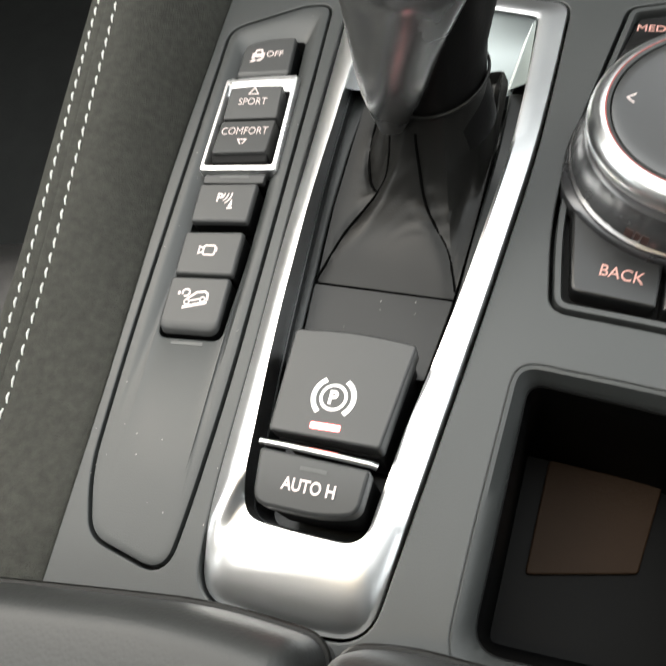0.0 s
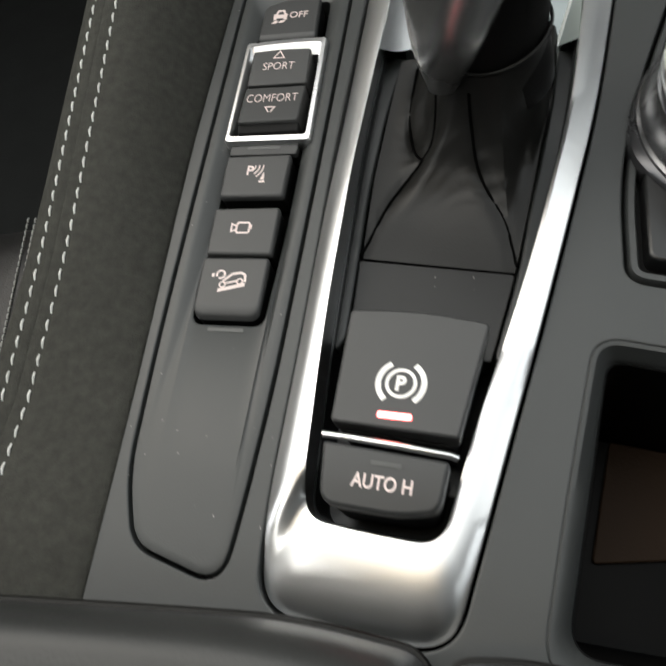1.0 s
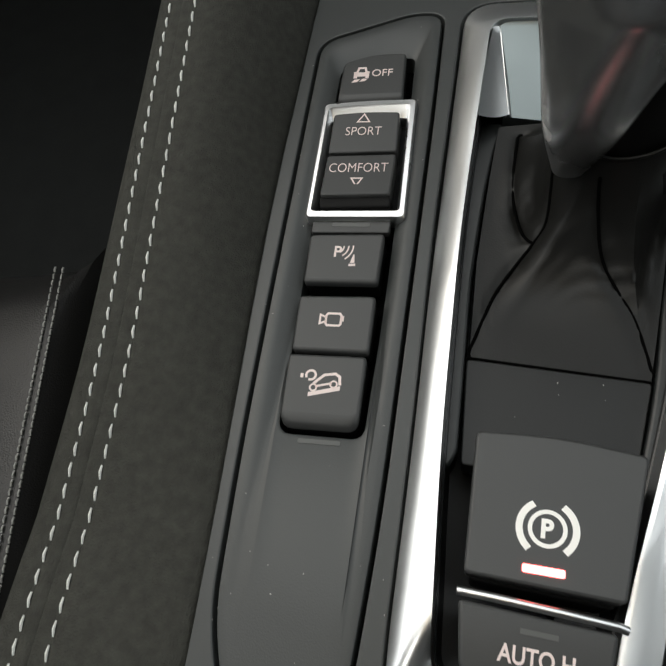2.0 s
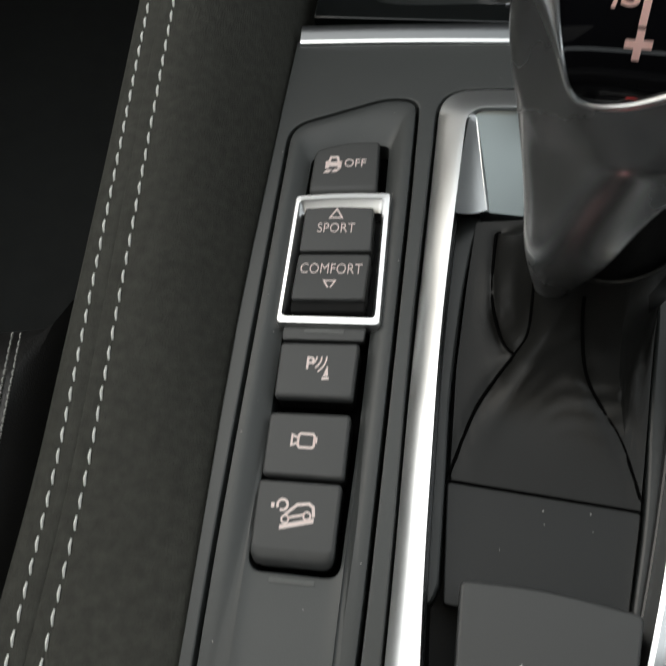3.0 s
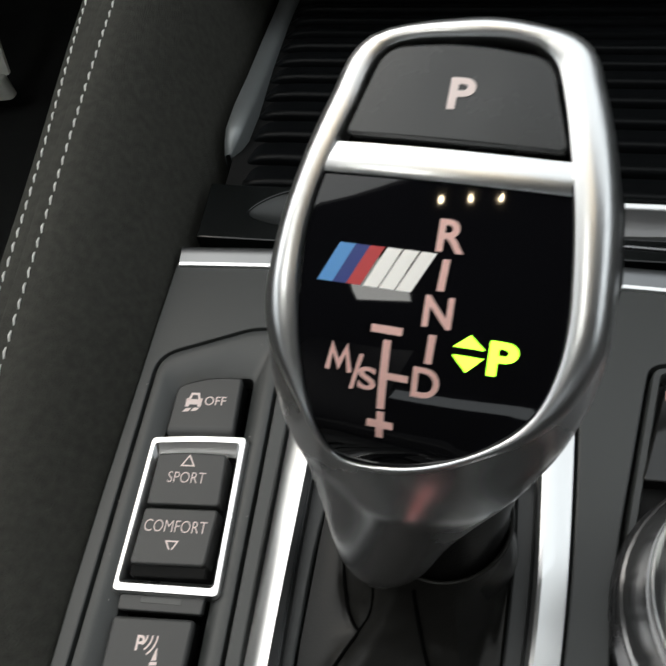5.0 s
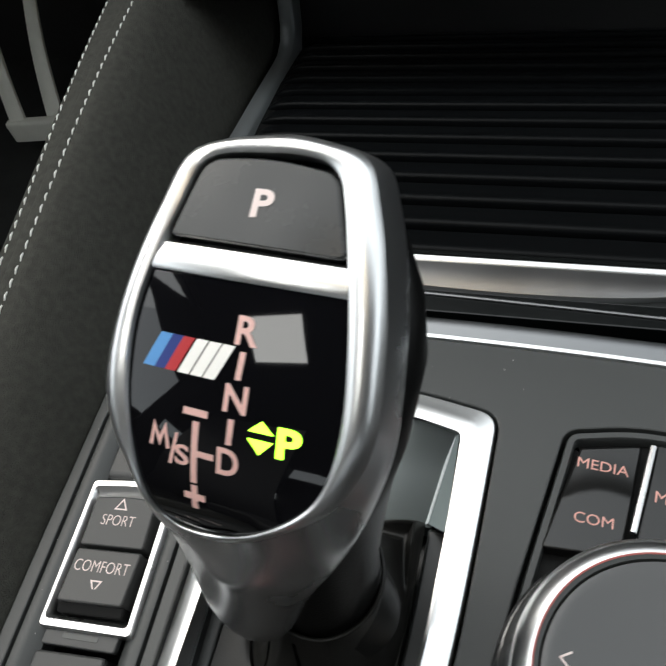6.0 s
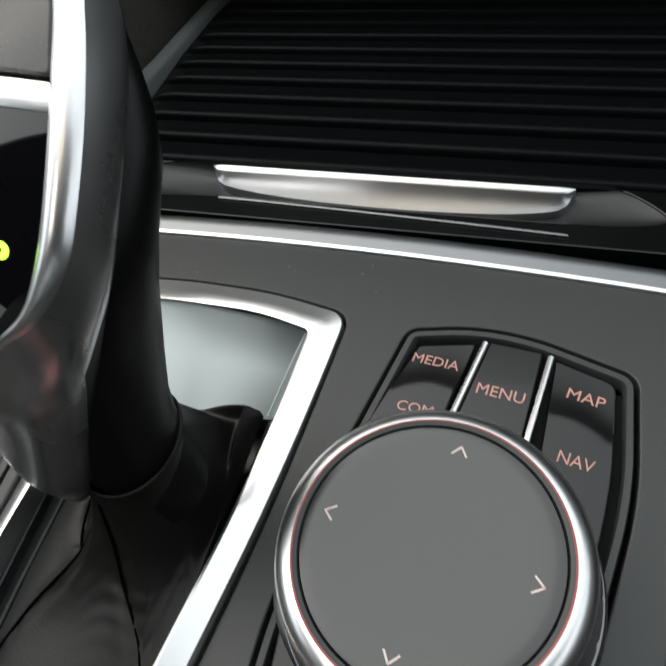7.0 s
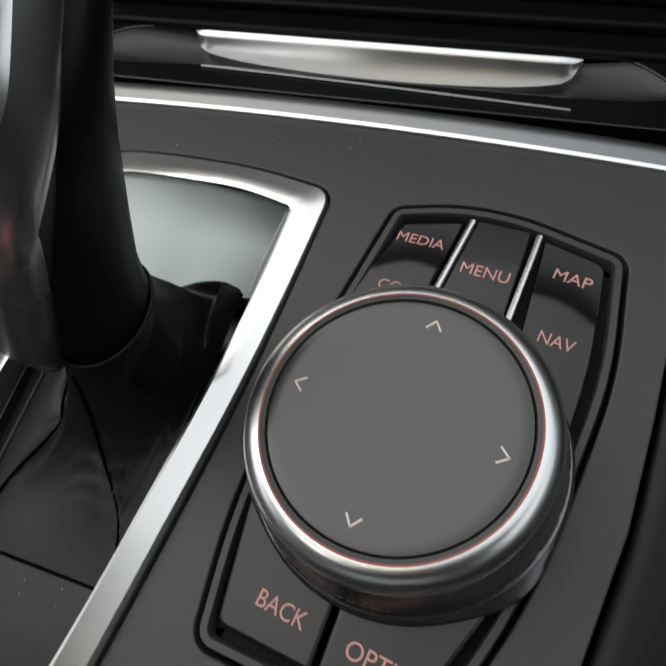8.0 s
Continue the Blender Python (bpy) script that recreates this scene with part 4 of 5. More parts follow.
# ---- the turn-and-press controller and its keys ----
controller = holder("control_surround", "black control panel with thin grey rim round the controller", "control panel")
part("rim", loft([raised(BOX, -5), raised(BOX, -0.2), raised(grown(BOX, -0.25), 0.3), raised(grown(BOX, -1.3), 0.3), raised(grown(BOX, -1.6), -0.1), raised(grown(BOX, -1.7), -4)]), SOFT_PAINT, controller, "grey rim")
part("bed", loft([raised(grown(BOX, -1.4), -2.6), raised(grown(BOX, -6), -2.7)], True, False, True), BLACK_GAP, controller, "black bed beneath the keys")


def key(name, corners, legends, label, dip=None, high=0.9, soft=0.35):
    k = holder(name, label, "button", "controller keys")
    loop = rounded(corners, 5)
    capo = part("keycap", block(loop, -2.6, (lambda x, y: high - 0.9 * dip(x, y)) if dip else high, soft, None, 0.8), KEY_PAINT, k)
    for text, x, y, w, h, turn in legends:
        letters = lettering(text, on_top(x, y, 0, turn), w, h)
        for v in letters.verts:
            v.co.z += high + 0.03 - (0.9 * dip(v.co.x, v.co.y) if dip else 0)
        part("legend", letters, SALMON, k)
    return k


scoop_in = lambda d: 1.7 * (1 - math.exp(-max(0.0, d) / 3.2))
left_dip = lambda x, y: scoop_in(y - 35.6 + 0.10 * (x - 103) + 0.05 * (x - 103) ** 2)
right_dip = lambda x, y: scoop_in(y - 30.6 + 0.35 * (x - 127) + 0.05 * (x - 127) ** 2)
key("media_key", [(98.9, 44.4, 1.2), (110.0, 45.6, 0.8), (104.2, 23.5, 0.8), (91.2, 24.0, 0.8)], [("MEDIA", 102.7, 40.7, 9.0, 2.1, -10), ("COM", 100.25, 29.7, 6.6, 2.0, -8)], "black MEDIA and COM key of the controller", left_dip)
key("menu_key", [(112.4, 45.5, 0.8), (122.1, 43.7, 0.8), (118.0, 20.0, 0.8), (106.0, 23.0, 0.8)], [("MENU", 115.0, 34.2, 8.5, 2.2, -11)], "black MENU key of the controller", lambda x, y: 0.05 * max(0.0, y - 36))
key("map_key", [(124.2, 43.0, 0.8), (134.6, 38.6, 2.5), (133.2, 19, 10), (128.2, -3.0, 1.0), (120.0, 6.0, 0.8)], [("MAP", 129.5, 35.3, 6.4, 2.2, -15), ("NAV", 127.7, 22.5, 5.8, 2.2, -15)], "black MAP and NAV key of the controller", right_dip)
for a, b in (((106.6, 28.0), (111.6, 44.9)), ((119.5, 24.0), (123.4, 42.6))):
    tagged(part("chrome_divider", tube([(a[0], a[1], 0.8), ((a[0] + b[0]) / 2, (a[1] + b[1]) / 2, 0.85), (b[0], b[1], 0.8)], 0.62, 8), BRIGHT_CHROME), "slim chrome divider between controller keys", "trim", "chrome dividers")
key("back_key", [(84.9, -9.0, 1.5), (95.0, -13.0, 1.0), (102.2, -17.0, 0.8), (99.8, -32.2, 0.8), (85.0, -29.2, 2.0)], [("BACK", 94.1, -25.3, 7.9, 2.5, -14)], "black BACK key of the controller", None, 1.6, 0.6)
key("option_key", [(103.1, -17.0, 0.8), (112, -19.0, 2), (122.4, -19.6, 0.9), (113.6, -35.2, 2.0), (100.7, -32.4, 0.8)], [("OPTION", 110.4, -29.5, 12.6, 2.5, -14)], "black OPTION key of the controller", None, 1.6, 0.6)

K = (107.5, 0.3)
knob = holder("rotary_controller", "round turn-and-press controller with chrome ring and grey touch pad", "control knob")
# the collar spreads into a wing on either side
loops = []
for r, z, f in ((24.4, -2.0, 1), (24.4, 1.6, 1), (24.3, 2.4, 1), (24.0, 2.9, 0.55), (23.0, 3.4, 0)):
    row = []
    for k in range(120):
        a = 2 * math.pi * k / 120
        wing = 1.0 * math.exp(-(((math.degrees(a) - 197) / 15) ** 2)) + 1.1 * math.exp(-(((math.degrees(a) - 318) / 15) ** 2))
        row.append(Vector((K[0] + (r + wing * f) * math.cos(a), K[1] + (r + wing * f) * math.sin(a), z)))
    loops.append(row)
part("collar", loft(loops), COLLAR_METAL, knob, "dark glossy collar with two wings")
part("base_ring", turned([(23.6, 2.8), (23.85, 3.3), (23.75, 3.9), (22.9, 4.3)], K), GRIP_DARK, knob, "thin metallic base ring")
# worn red print round the grip's foot
for first, marks in ((-126, (1.6, 0.9, 1.3)), (-102, (0.8, 1.5, 1.1, 1.4, 1.0))):
    a = first
    for w in marks:
        rows = []
        for q in (a, a + w * 1.2, a + w * 2.4):
            c, s = math.cos(radians(q)), math.sin(radians(q))
            rows.append([Vector((K[0] + r * c, K[1] + r * s, z)) for r, z in ((23.2, 5.2), (23.47, 5.2), (23.1, 6.9), (22.9, 6.9))])
        part("printed_mark", loft(rows, False), DULL_RED, knob, "faint red printed mark")
        a += w * 2.4 + 1.1
grip = bmesh.new()
steps = 240
prof = [(22.9, 4.2), (23.4, 4.9), (23.3, 5.6), (22.4, 9.2), (21.6, 11.0), (19.3, 11.5)]
loops = []
for r, z in prof:
    loops.append([Vector((K[0] + (r - (0.16 if k % 10 == 0 and 4.5 < z < 11 else 0)) * math.cos(2 * math.pi * k / steps), K[1] + (r - (0.16 if k % 10 == 0 and 4.5 < z < 11 else 0)) * math.sin(2 * math.pi * k / steps), z)) for k in range(steps)])
part("grip_band", loft(loops, True, False, False, grip), GRIP_DARK, knob, "dark metallic grip band")
part("groove", turned([(19.4, 11.2), (18.9, 11.6), (18.9, 12.6), (19.6, 13.0)], K), BLACK_GAP, knob, "black groove")
part("chrome_ring", turned([(19.3, 12.1), (21.0, 12.5), (21.6, 13.4), (21.8, 14.2), (21.75, 15.0), (21.4, 15.9), (20.8, 16.7), (20.0, 17.25), (19.4, 17.5), (18.9, 17.55), (18.8, 17.3)], K), SATIN_CHROME, knob, "satin chrome ring")
part("red_ring", turned([(18.95, 17.45), (18.86, 17.62), (18.62, 17.6), (18.55, 17.2)], K), RED_RING, knob, "thin red ring")
part("pad_rim", turned([(18.7, 17.2), (18.6, 17.55), (18.0, 17.4), (17.8, 16.8)], K), SOFT_PAINT, knob, "dark grey inner rim")
pad = part("touch_pad", turned([(17.75, 16.6), (17.6, 17.26), (17.1, 17.34), (16, 17.3), (14, 17.16), (11, 16.96), (7, 16.78), (3, 16.7), (0.4, 16.68)], K, 96, None, True), PAD, knob, "grey touch pad")
for a in (78.5, 168.5, -101.5, -11.5):
    m = on_top(K[0] + 14.5 * math.cos(radians(a)), K[1] + 14.5 * math.sin(radians(a)), 17.21, a - 90)
    part("arrow", flat_shape(stroke([(-1.05, -0.6), (0, 0.75)], 0.3) + stroke([(0, 0.75), (1.05, -0.6)], 0.3), 0.05, m), ICON, pad)

# ---- storage tray ----
tray = holder("storage_tray", "black storage tray let into the console, with brown floor", "storage tray")
part("tray_lip", loft([raised(TRAY_LIP, -3), raised(TRAY_LIP, -0.15), raised(grown(TRAY_LIP, -0.25), 0.05), raised(grown(TRAY_LIP, -0.9), -0.1), raised([tuple(Vector(a).lerp(Vector(b), 0.75)) for a, b in zip(TRAY_LIP, TRAY_HOLE)], -2.3), raised(TRAY_HOLE, -3.6), raised(grown(TRAY_HOLE, -0.05), -4.4)]), SOFT_PAINT, tray, "soft grey lip")
part("tray_liner", loft([raised(grown(TRAY_HOLE, 0.3), -4.0), raised(grown(TRAY_HOLE, -0.3), -4.3), raised(grown(TRAY_HOLE, -0.9), -8), raised(grown(TRAY_HOLE, -2.2), -44), raised(grown(TRAY_HOLE, -2.6), -45)], True, False, True), TRAY_GLOSS, tray, "black tray liner")
part("tray_mat", block(rounded([(85.5, -50.0, 1), (110, -53.4, 1), (104.5, -73.0, 1), (81.2, -76.6, 1)], 6), -45.2, -43.6, 0.4), TRAY_MAT, tray, "brown rubber mat")

# ---- bright strip across the console's front ----
strip = []
for k in range(33):
    x = -5.6 + 156 * k / 32
    y = front_edge(x)
    strip.append([Vector((x, y - 0.1, -4)), Vector((x, y - 0.05, 0.5)), Vector((x + 0.02, y + 0.1, 0.78)), Vector((x + 0.04, y + 0.8, 1.02)), Vector((x + 0.05, y + 1.4, 1.2)), Vector((x + 0.1, y + 2.6, 1.46)), Vector((x + 0.1, y + 4.5, 1.84)), Vector((x + 0.1, y + 4.95, 1.6)), Vector((x + 0.1, y + 5.1, -6))])
trim_strip = holder("front_strip", "brushed aluminium strip along the console's front edge", "trim strip")
bm = loft([r[3:] for r in strip], False)
bm.verts.ensure_lookup_table()
bm.faces.new([bm.verts[i] for i in range(6)])
part("strip_face", bm, STRIP_METAL, trim_strip)
# the edge's highlight line is painted with a brighter metal than the face
part("strip_edge", loft([r[:4] for r in strip], False), SATIN_CHROME, trim_strip, "rolled edge of the strip, in brighter metal for its highlight")

# ---- roller cover ahead of the strip ----
roller = holder("roller_cover", "black slatted roller cover with chrome pull handle", "roller cover")


def fall(x):
    return -1.6 - 0.045 * (x - 40)


def ahead_of(x, d):
    """y at the distance d ahead of the handle's line."""
    return 97.3 - 0.055 * (x - 38) + d


def cover_drop(d):
    """The cover curves down the further ahead."""
    return -0.0009 * max(0.0, d) ** 2


DENT = spline([(8.5, 91.6), (14.0, 97.0), (23, 99.6), (45, 99.4), (85, 97.6), (120, 96.0), (133, 95.0), (141, 91.6), (147, 84.6), (137, 82.6), (122, 82.9), (85, 84.8), (45, 87.2), (22, 87.2), (13, 88.4)], 6)
lip_outer = [(-3.5 + 9 * k, ahead_of(-3.5 + 9 * k, -16.5)) for k in range(26)] + [(221.5 - 9 * k, ahead_of(221.5 - 9 * k, 2.2)) for k in range(26)]
bm = plate(lip_outer, [DENT], 0.0, -14, 0.4)
for v in bm.verts:
    v.co.z += fall(v.co.x)
part("front_lip", bm, LIP_GLOSS, roller, "glossy black lip with a finger dent")
mid = (78, 91)
dish = []
for f, z in ((1.004, -0.3), (0.985, -0.8), (0.93, -1.6), (0.82, -2.7), (0.66, -3.8), (0.46, -4.6), (0.24, -5.0), (0.05, -5.1)):
    dish.append([Vector((mid[0] + (x - mid[0]) * f, mid[1] - 0.045 * (x - mid[0]) * f + (y - mid[1] + 0.045 * (x - mid[0])) * f, fall(mid[0] + (x - mid[0]) * f) + z)) for x, y in DENT])
part("finger_dent", loft(dish, True, False, True), LIP_SATIN, roller, "satin dark finger dent")
bright = []
for k in range(49):
    s = k / 48
    x = 36.8 + 91.4 * s
    bulge = max(0.0, 1 - (2 * s - 1) ** 2) ** 0.36
    skew = bulge * (4.4 + 0.8 * s)
    top_y = ahead_of(x, 0.4)
    zt = fall(x)
    e = min(1.0, min(s, 1 - s) / 0.03) ** 0.5
    bright.append([Vector((x, top_y + 0.3, zt - 2)), Vector((x, top_y + 0.2, zt + 0.6 + 0.4 * e)), Vector((x, top_y + 0.1 - 0.6 * e, zt + 0.7 + 0.8 * e)), Vector((x, top_y + 0.05 - 1.55 * e, zt + 0.7 + 0.65 * e)), Vector((x, top_y - 2.0 * e, zt + 0.6 + 0.3 * e)), Vector((x, top_y - (2.2 + skew * 0.2) * e, zt + 0.3 - 0.6 * bulge)), Vector((x, top_y - (2.2 + skew * 0.5) * e, zt - 1.5 * bulge)), Vector((x, top_y - (2.2 + skew * 0.78) * e, zt - 2.4 * bulge)), Vector((x, top_y - (2.2 + skew) * e, zt - 3.1 * bulge)), Vector((x, top_y - 0.2 - (2.2 + skew) * e, zt - 6))])
handle = part("pull_handle", loft([r[:5] for r in bright], False), SATIN_CHROME, roller, "satin chrome pull handle")
part("handle_face", loft([r[4:] for r in bright], False), GRIP_METAL, roller, "brushed face of the handle")
part("lip_edge", tube([(42 + 84.6 * k / 20, 86.3 - 7.7 * (k / 20) ** 1.1, fall(42 + 84.6 * k / 20) + 0.2) for k in range(21)], 0.42, 8), GRIP_DARK, roller, "fine chrome line")
PITCH = 9.6
for s in range(16):
    d0 = 2.6 + PITCH * s
    prof = [(0, -2.2), (0.15, -0.3), (0.6, 0.3), (1.4, 0.55), (2.4, 0.45), (4.4, -0.15), (7.4, -0.8), (8.7, -1.2), (9.1, -2.2)]
    loops = [[Vector((x, ahead_of(x, d0 + d), fall(x) + cover_drop(d0 + d) + h - sink)) for d, h in prof] for x, sink in ((4.0, 2.4), (5.6, 1.3), (8, 0.5), (13, 0), (40, 0), (80, 0), (120, 0), (170, 0), (220, 0))]
    part("slat", loft(loops, False), SLAT_BLACK, roller)
part("cover_bed", loft([[Vector((x, ahead_of(x, d), fall(x) - 2.0 + cover_drop(d))) for x in (-0.5, 220)] for d in (1.5, 30, 60, 90, 120, 145, 165)], False), BLACK_GAP, roller, "black bed under the slats")
# bright trim along the cover's side
trim, ways = [], [(114, -1.5, 0.0), (117, 1.2, 0.5), (121, 2.7, 0.8), (133, 1.6, 1.0), (150, -1.4, 1.0), (175, -5.0, 1.0), (198, -8.6, 1.0), (209, -10.0, 1.0), (216, -8.4, 1.0), (221, -4.0, 1.0), (225, 4.0, 1.0), (228, 16.0, 1.0), (231, 34.0, 1.0)]
for k, (y, z, w) in enumerate(ways):
    (ya, za, _), (yb, zb, _) = ways[max(0, k - 1)], ways[min(len(ways) - 1, k + 1)]
    up = Vector((0, -(zb - za), yb - ya)).normalized()
    up = up if k > 2 else Vector((0, 0, 1))
    c = Vector((0, y, z))
    trim.append([c + Vector((x, 0, 0)) + up * h for x, h in ((-3.0, -10.0), (-2.7, -0.3), (-2.2, 0.4), (-1.4 + 0.6 * w, 0.7), (-1.2 + 2.2 * w, 0.75), (-1.0 + 3.9 * w, 0.35), (-0.9 + 4.5 * w, -0.5), (-0.8 + 4.6 * w, -9.0))])
tagged(part("side_trim", loft(trim, False), TRIM_SILVER), "brushed aluminium trim along the roller cover's side", "trim strip")
tagged(part("dash_front", block([(-16, 236), (150, 228), (150, 250), (-16, 258)], -40, 130, 2), DOOR_TRIM), "dark lower dashboard ahead of the console", "dashboard", kind="structure")

# ---- the stitched knee pad beside the console ----
def pad_height(y):
    """Height of the inner row of stitches."""
    return 11.3 + 0.165 * y if y < 110 else 11.3 + 18.15 + 14 * (1 - math.exp(-(y - 110) / 90))


SECTION = [(-6.6, -0.30, -8), (-7.1, 0.0, -1.6), (-8.2, 0.10, -0.8), (-11.0, 0.34, -0.3), (-15.0, 0.62, 0.2), (-19.5, 0.86, 0.3), (-23.5, 0.97, 0.25), (-26.2, 1.0, 0.1), (-27.0, 1.0, -0.25), (-27.9, 1.0, 0.1), (-29.5, 1.0, 0.15), (-29.95, 1.0, -0.15), (-30.4, 0.99, 0.1), (-32.2, 0.98, 0.0), (-33.0, 0.97, -0.3), (-33.8, 0.96, 0.0), (-36.5, 0.9, -0.6), (-38.6, 0.8, -2.2), (-39.6, 0.62, -5.5), (-40.0, 0.3, -12), (-41.0, 0, -40), (-43.0, 0, -160)]


def pad_point(j, y):
    x, f, dz = SECTION[j]
    h = max(1.0, pad_height(y))
    spread = smooth_step(60, 230, y)
    x -= 2.6 * smooth_step(-25, -85, y) * smooth_step(-12, -26, x) + pad_bow(y) * smooth_step(-20, -8, x)
    return Vector((x + (1.0 * smooth_step(84, 122, y)) * (1 if x > -20 else max(0, (x + 30) / 10)) if y > 84 and x > -30 else x - 6.0 * spread * (1 if x < -31 else 0), y, f * h + dz))


pad_thing = holder("knee_pad", "black suede knee pad with two rows of white stitching", "knee pad")
for name, first, last in (("inner_panel", 0, 11), ("outer_panel", 11, len(SECTION) - 1)):
    part(name, loft([[pad_point(j, -118 + 358 * k / 90) for j in range(first, last + 1)] for k in range(91)], False), SUEDE, pad_thing, "", 60)


def stitches(name, j, group):
    """One row of thread as an object of kind stuff, each stitch slightly askew."""
    bm = bmesh.new()
    y = -116.0
    rnd = random.Random(j)
    while y < 232:
        p, q = pad_point(j, y), pad_point(j, y + 2.35)
        p.x += 0.14
        q.x -= 0.14
        p.z += 0.12
        q.z += 0.12
        m = (p + q) / 2 + Vector((rnd.uniform(-0.04, 0.04), 0, 0.3))
        tube([p, p.lerp(m, 0.65), m, q.lerp(m, 0.65), q], 0.29, 6, bm, 1.0, lambda t: 0.62 + 0.38 * math.sin(math.pi * t))
        y += 3.55 + rnd.uniform(-0.05, 0.05)
    return tagged(part(name, bm, THREAD, pad_thing, "white thread stitches"), kind="stuff")


stitches("stitching", 8, "knee pad stitching")
stitches("stitching", 14, "knee pad stitching")

# the like pad on the passenger's side
CONSOLE_SIDE = [(-112, 116), (-60, 126), (-23, 134.6), (-5, 139.6), (11, 142.4), (30, 145.2), (61, 150), (100, 155)]


def console_side(y):
    """x of the console's edge on the passenger's side."""
    for (ya, xa), (yb, xb) in zip(CONSOLE_SIDE, CONSOLE_SIDE[1:]):
        if y <= yb:
            return xa + (xb - xa) * (y - ya) / (yb - ya)
    return CONSOLE_SIDE[-1][1]


side_rows = []
for k in range(23):
    y = -112 + 8 * k
    side_rows.append([Vector((console_side(y) + dx, y, z)) for dx, z in ((0.7, -8), (0.9, -1.6), (1.6, -0.9), (4, -0.6), (10, -1.4), (18, -5), (22, -14), (24, -40), (26, -160))])
side_pad = holder("side_pad", "black leather pad along the console's passenger side", "knee pad")
part("padded_top", loft([r[:6] for r in side_rows], False), SHADED_NAPPA, side_pad)
part("side_panel", loft([r[5:] for r in side_rows], False), SHADED_NAPPA, side_pad)

# ---- armrest lids behind the console ----
def armrest(corners, label):
    loop = rounded(corners, 9)
    a = holder("armrest_lid", label, "armrest", "armrest lids")
    loops = [raised(grown(loop, -3), 4), raised(loop, 9), raised(grown(loop, 0.3), 18), raised(loop, 26)]
    for k in range(1, 7):
        t = k / 6 * math.pi / 2
        loops.append(raised(grown(loop, -4.5 * (1 - math.cos(t))), 26 + 7.5 * math.sin(t)))
    mx, my = sum(c[0] for c in corners) / len(corners), sum(c[1] for c in corners) / len(corners)
    for f, z in ((0.96, 33.8), (0.88, 34.1), (0.7, 34.4), (0.4, 34.6), (0.1, 34.7)):
        loops.append(raised([(mx + (x - mx) * f, my + (y - my) * f) for x, y in grown(loop, -4.5)], z))
    part("padded_top", loft(loops, True, True, True), GREY_LEATHER, a)
    part("piped_seam", tube([Vector((x, y, 17)) for x, y in grown(loop, 0.5)] + [Vector((*grown(loop, 0.5)[0], 17))], 0.6, 6), NAPPA, a, "black piped seam")
    return a


armrest([(-40, -99.5, 8), (10, -95.8, 20), (35, -94.2, 30), (52.6, -96.0, 4.5), (54.5, -150, 5), (55, -330, 10), (-44, -330, 10)], "soft black leather armrest lid behind the console, driver's half")
armrest([(54.6, -96.6, 4.5), (64, -95.4, 12), (95, -97.6, 30), (118, -100, 8), (122, -330, 10), (57.5, -330, 10), (56.5, -150, 5)], "soft black leather armrest lid behind the console, passenger's half")
tagged(part("armrest_box", block(rounded([(-6, -113, 3), (112, -113, 3), (118, -330, 3), (-8, -330, 3)], 4), -60, 6, 1), SATIN_BLACK), "black box below the armrest lids", "console box", kind="structure")

# ---- driver's side: seat, footwell, pedals ----
seat = holder("driver_seat", "black leather driver's seat with fine pale double stitching", "car seat")
cushion = []
for k in range(31):
    y = 44 - 470 * k / 30
    drop = 26 * smooth_step(20, 44, y)
    cushion.append([Vector((-108, y, -190)), Vector((-107, y, -96 - drop)), Vector((-109.5, y, -80 - drop)), Vector((-113.5, y, -75.5 - drop)), Vector((-121, y, -75 - drop)), Vector((-150, y, -82 - drop)), Vector((-240, y, -92 - drop)), Vector((-330, y, -92 - drop)), Vector((-390, y, -80 - drop)), Vector((-410, y, -190))])
# the side panel runs further forward, the lower the further
for k, row in enumerate(cushion):
    for p, reach in zip(row, (105, 48, 14, 4)):
        p.y += reach * max(0.0, 1 - k / 6)
for row in cushion:
    for p in row:
        p.x += 0.145 * (36 - max(p.y, -140))
part("cushion", loft(cushion, False), LEATHER, seat)
for off, dz in ((-113.0, 0.4), (-116.0, 0.6)):
    bm = bmesh.new()
    y = 30.0
    while y > -130:
        xo = off + 0.145 * (36 - y)
        tube([(xo, y, -75.6 + dz), (xo + 0.14, y - 1.0, -75.2 + dz), (xo + 0.28, y - 2.0, -75.6 + dz)], 0.42, 5, bm)
        y -= 2.7
    tagged(part("stitching", bm, SEAT_THREAD, seat), kind="stuff")
back = loft([[Vector((-108, y, z)) for y, z in ((-330, -90), (-345, 120), (-420, 380))], [Vector((-200, y - 8, z)) for y, z in ((-330, -90), (-345, 120), (-420, 380))], [Vector((-390, y, z)) for y, z in ((-330, -90), (-345, 120), (-420, 380))]], False)
part("backrest", back, LEATHER, seat)
twin = copy_thing(seat, Matrix.Translation((655 * U, 0, 0)))
twin.name = "passenger_seat"
twin["label"] = "black leather passenger seat with fine pale double stitching"
pedal = holder("pedal", "pale aluminium forked pedal in the dark footwell", "pedal")
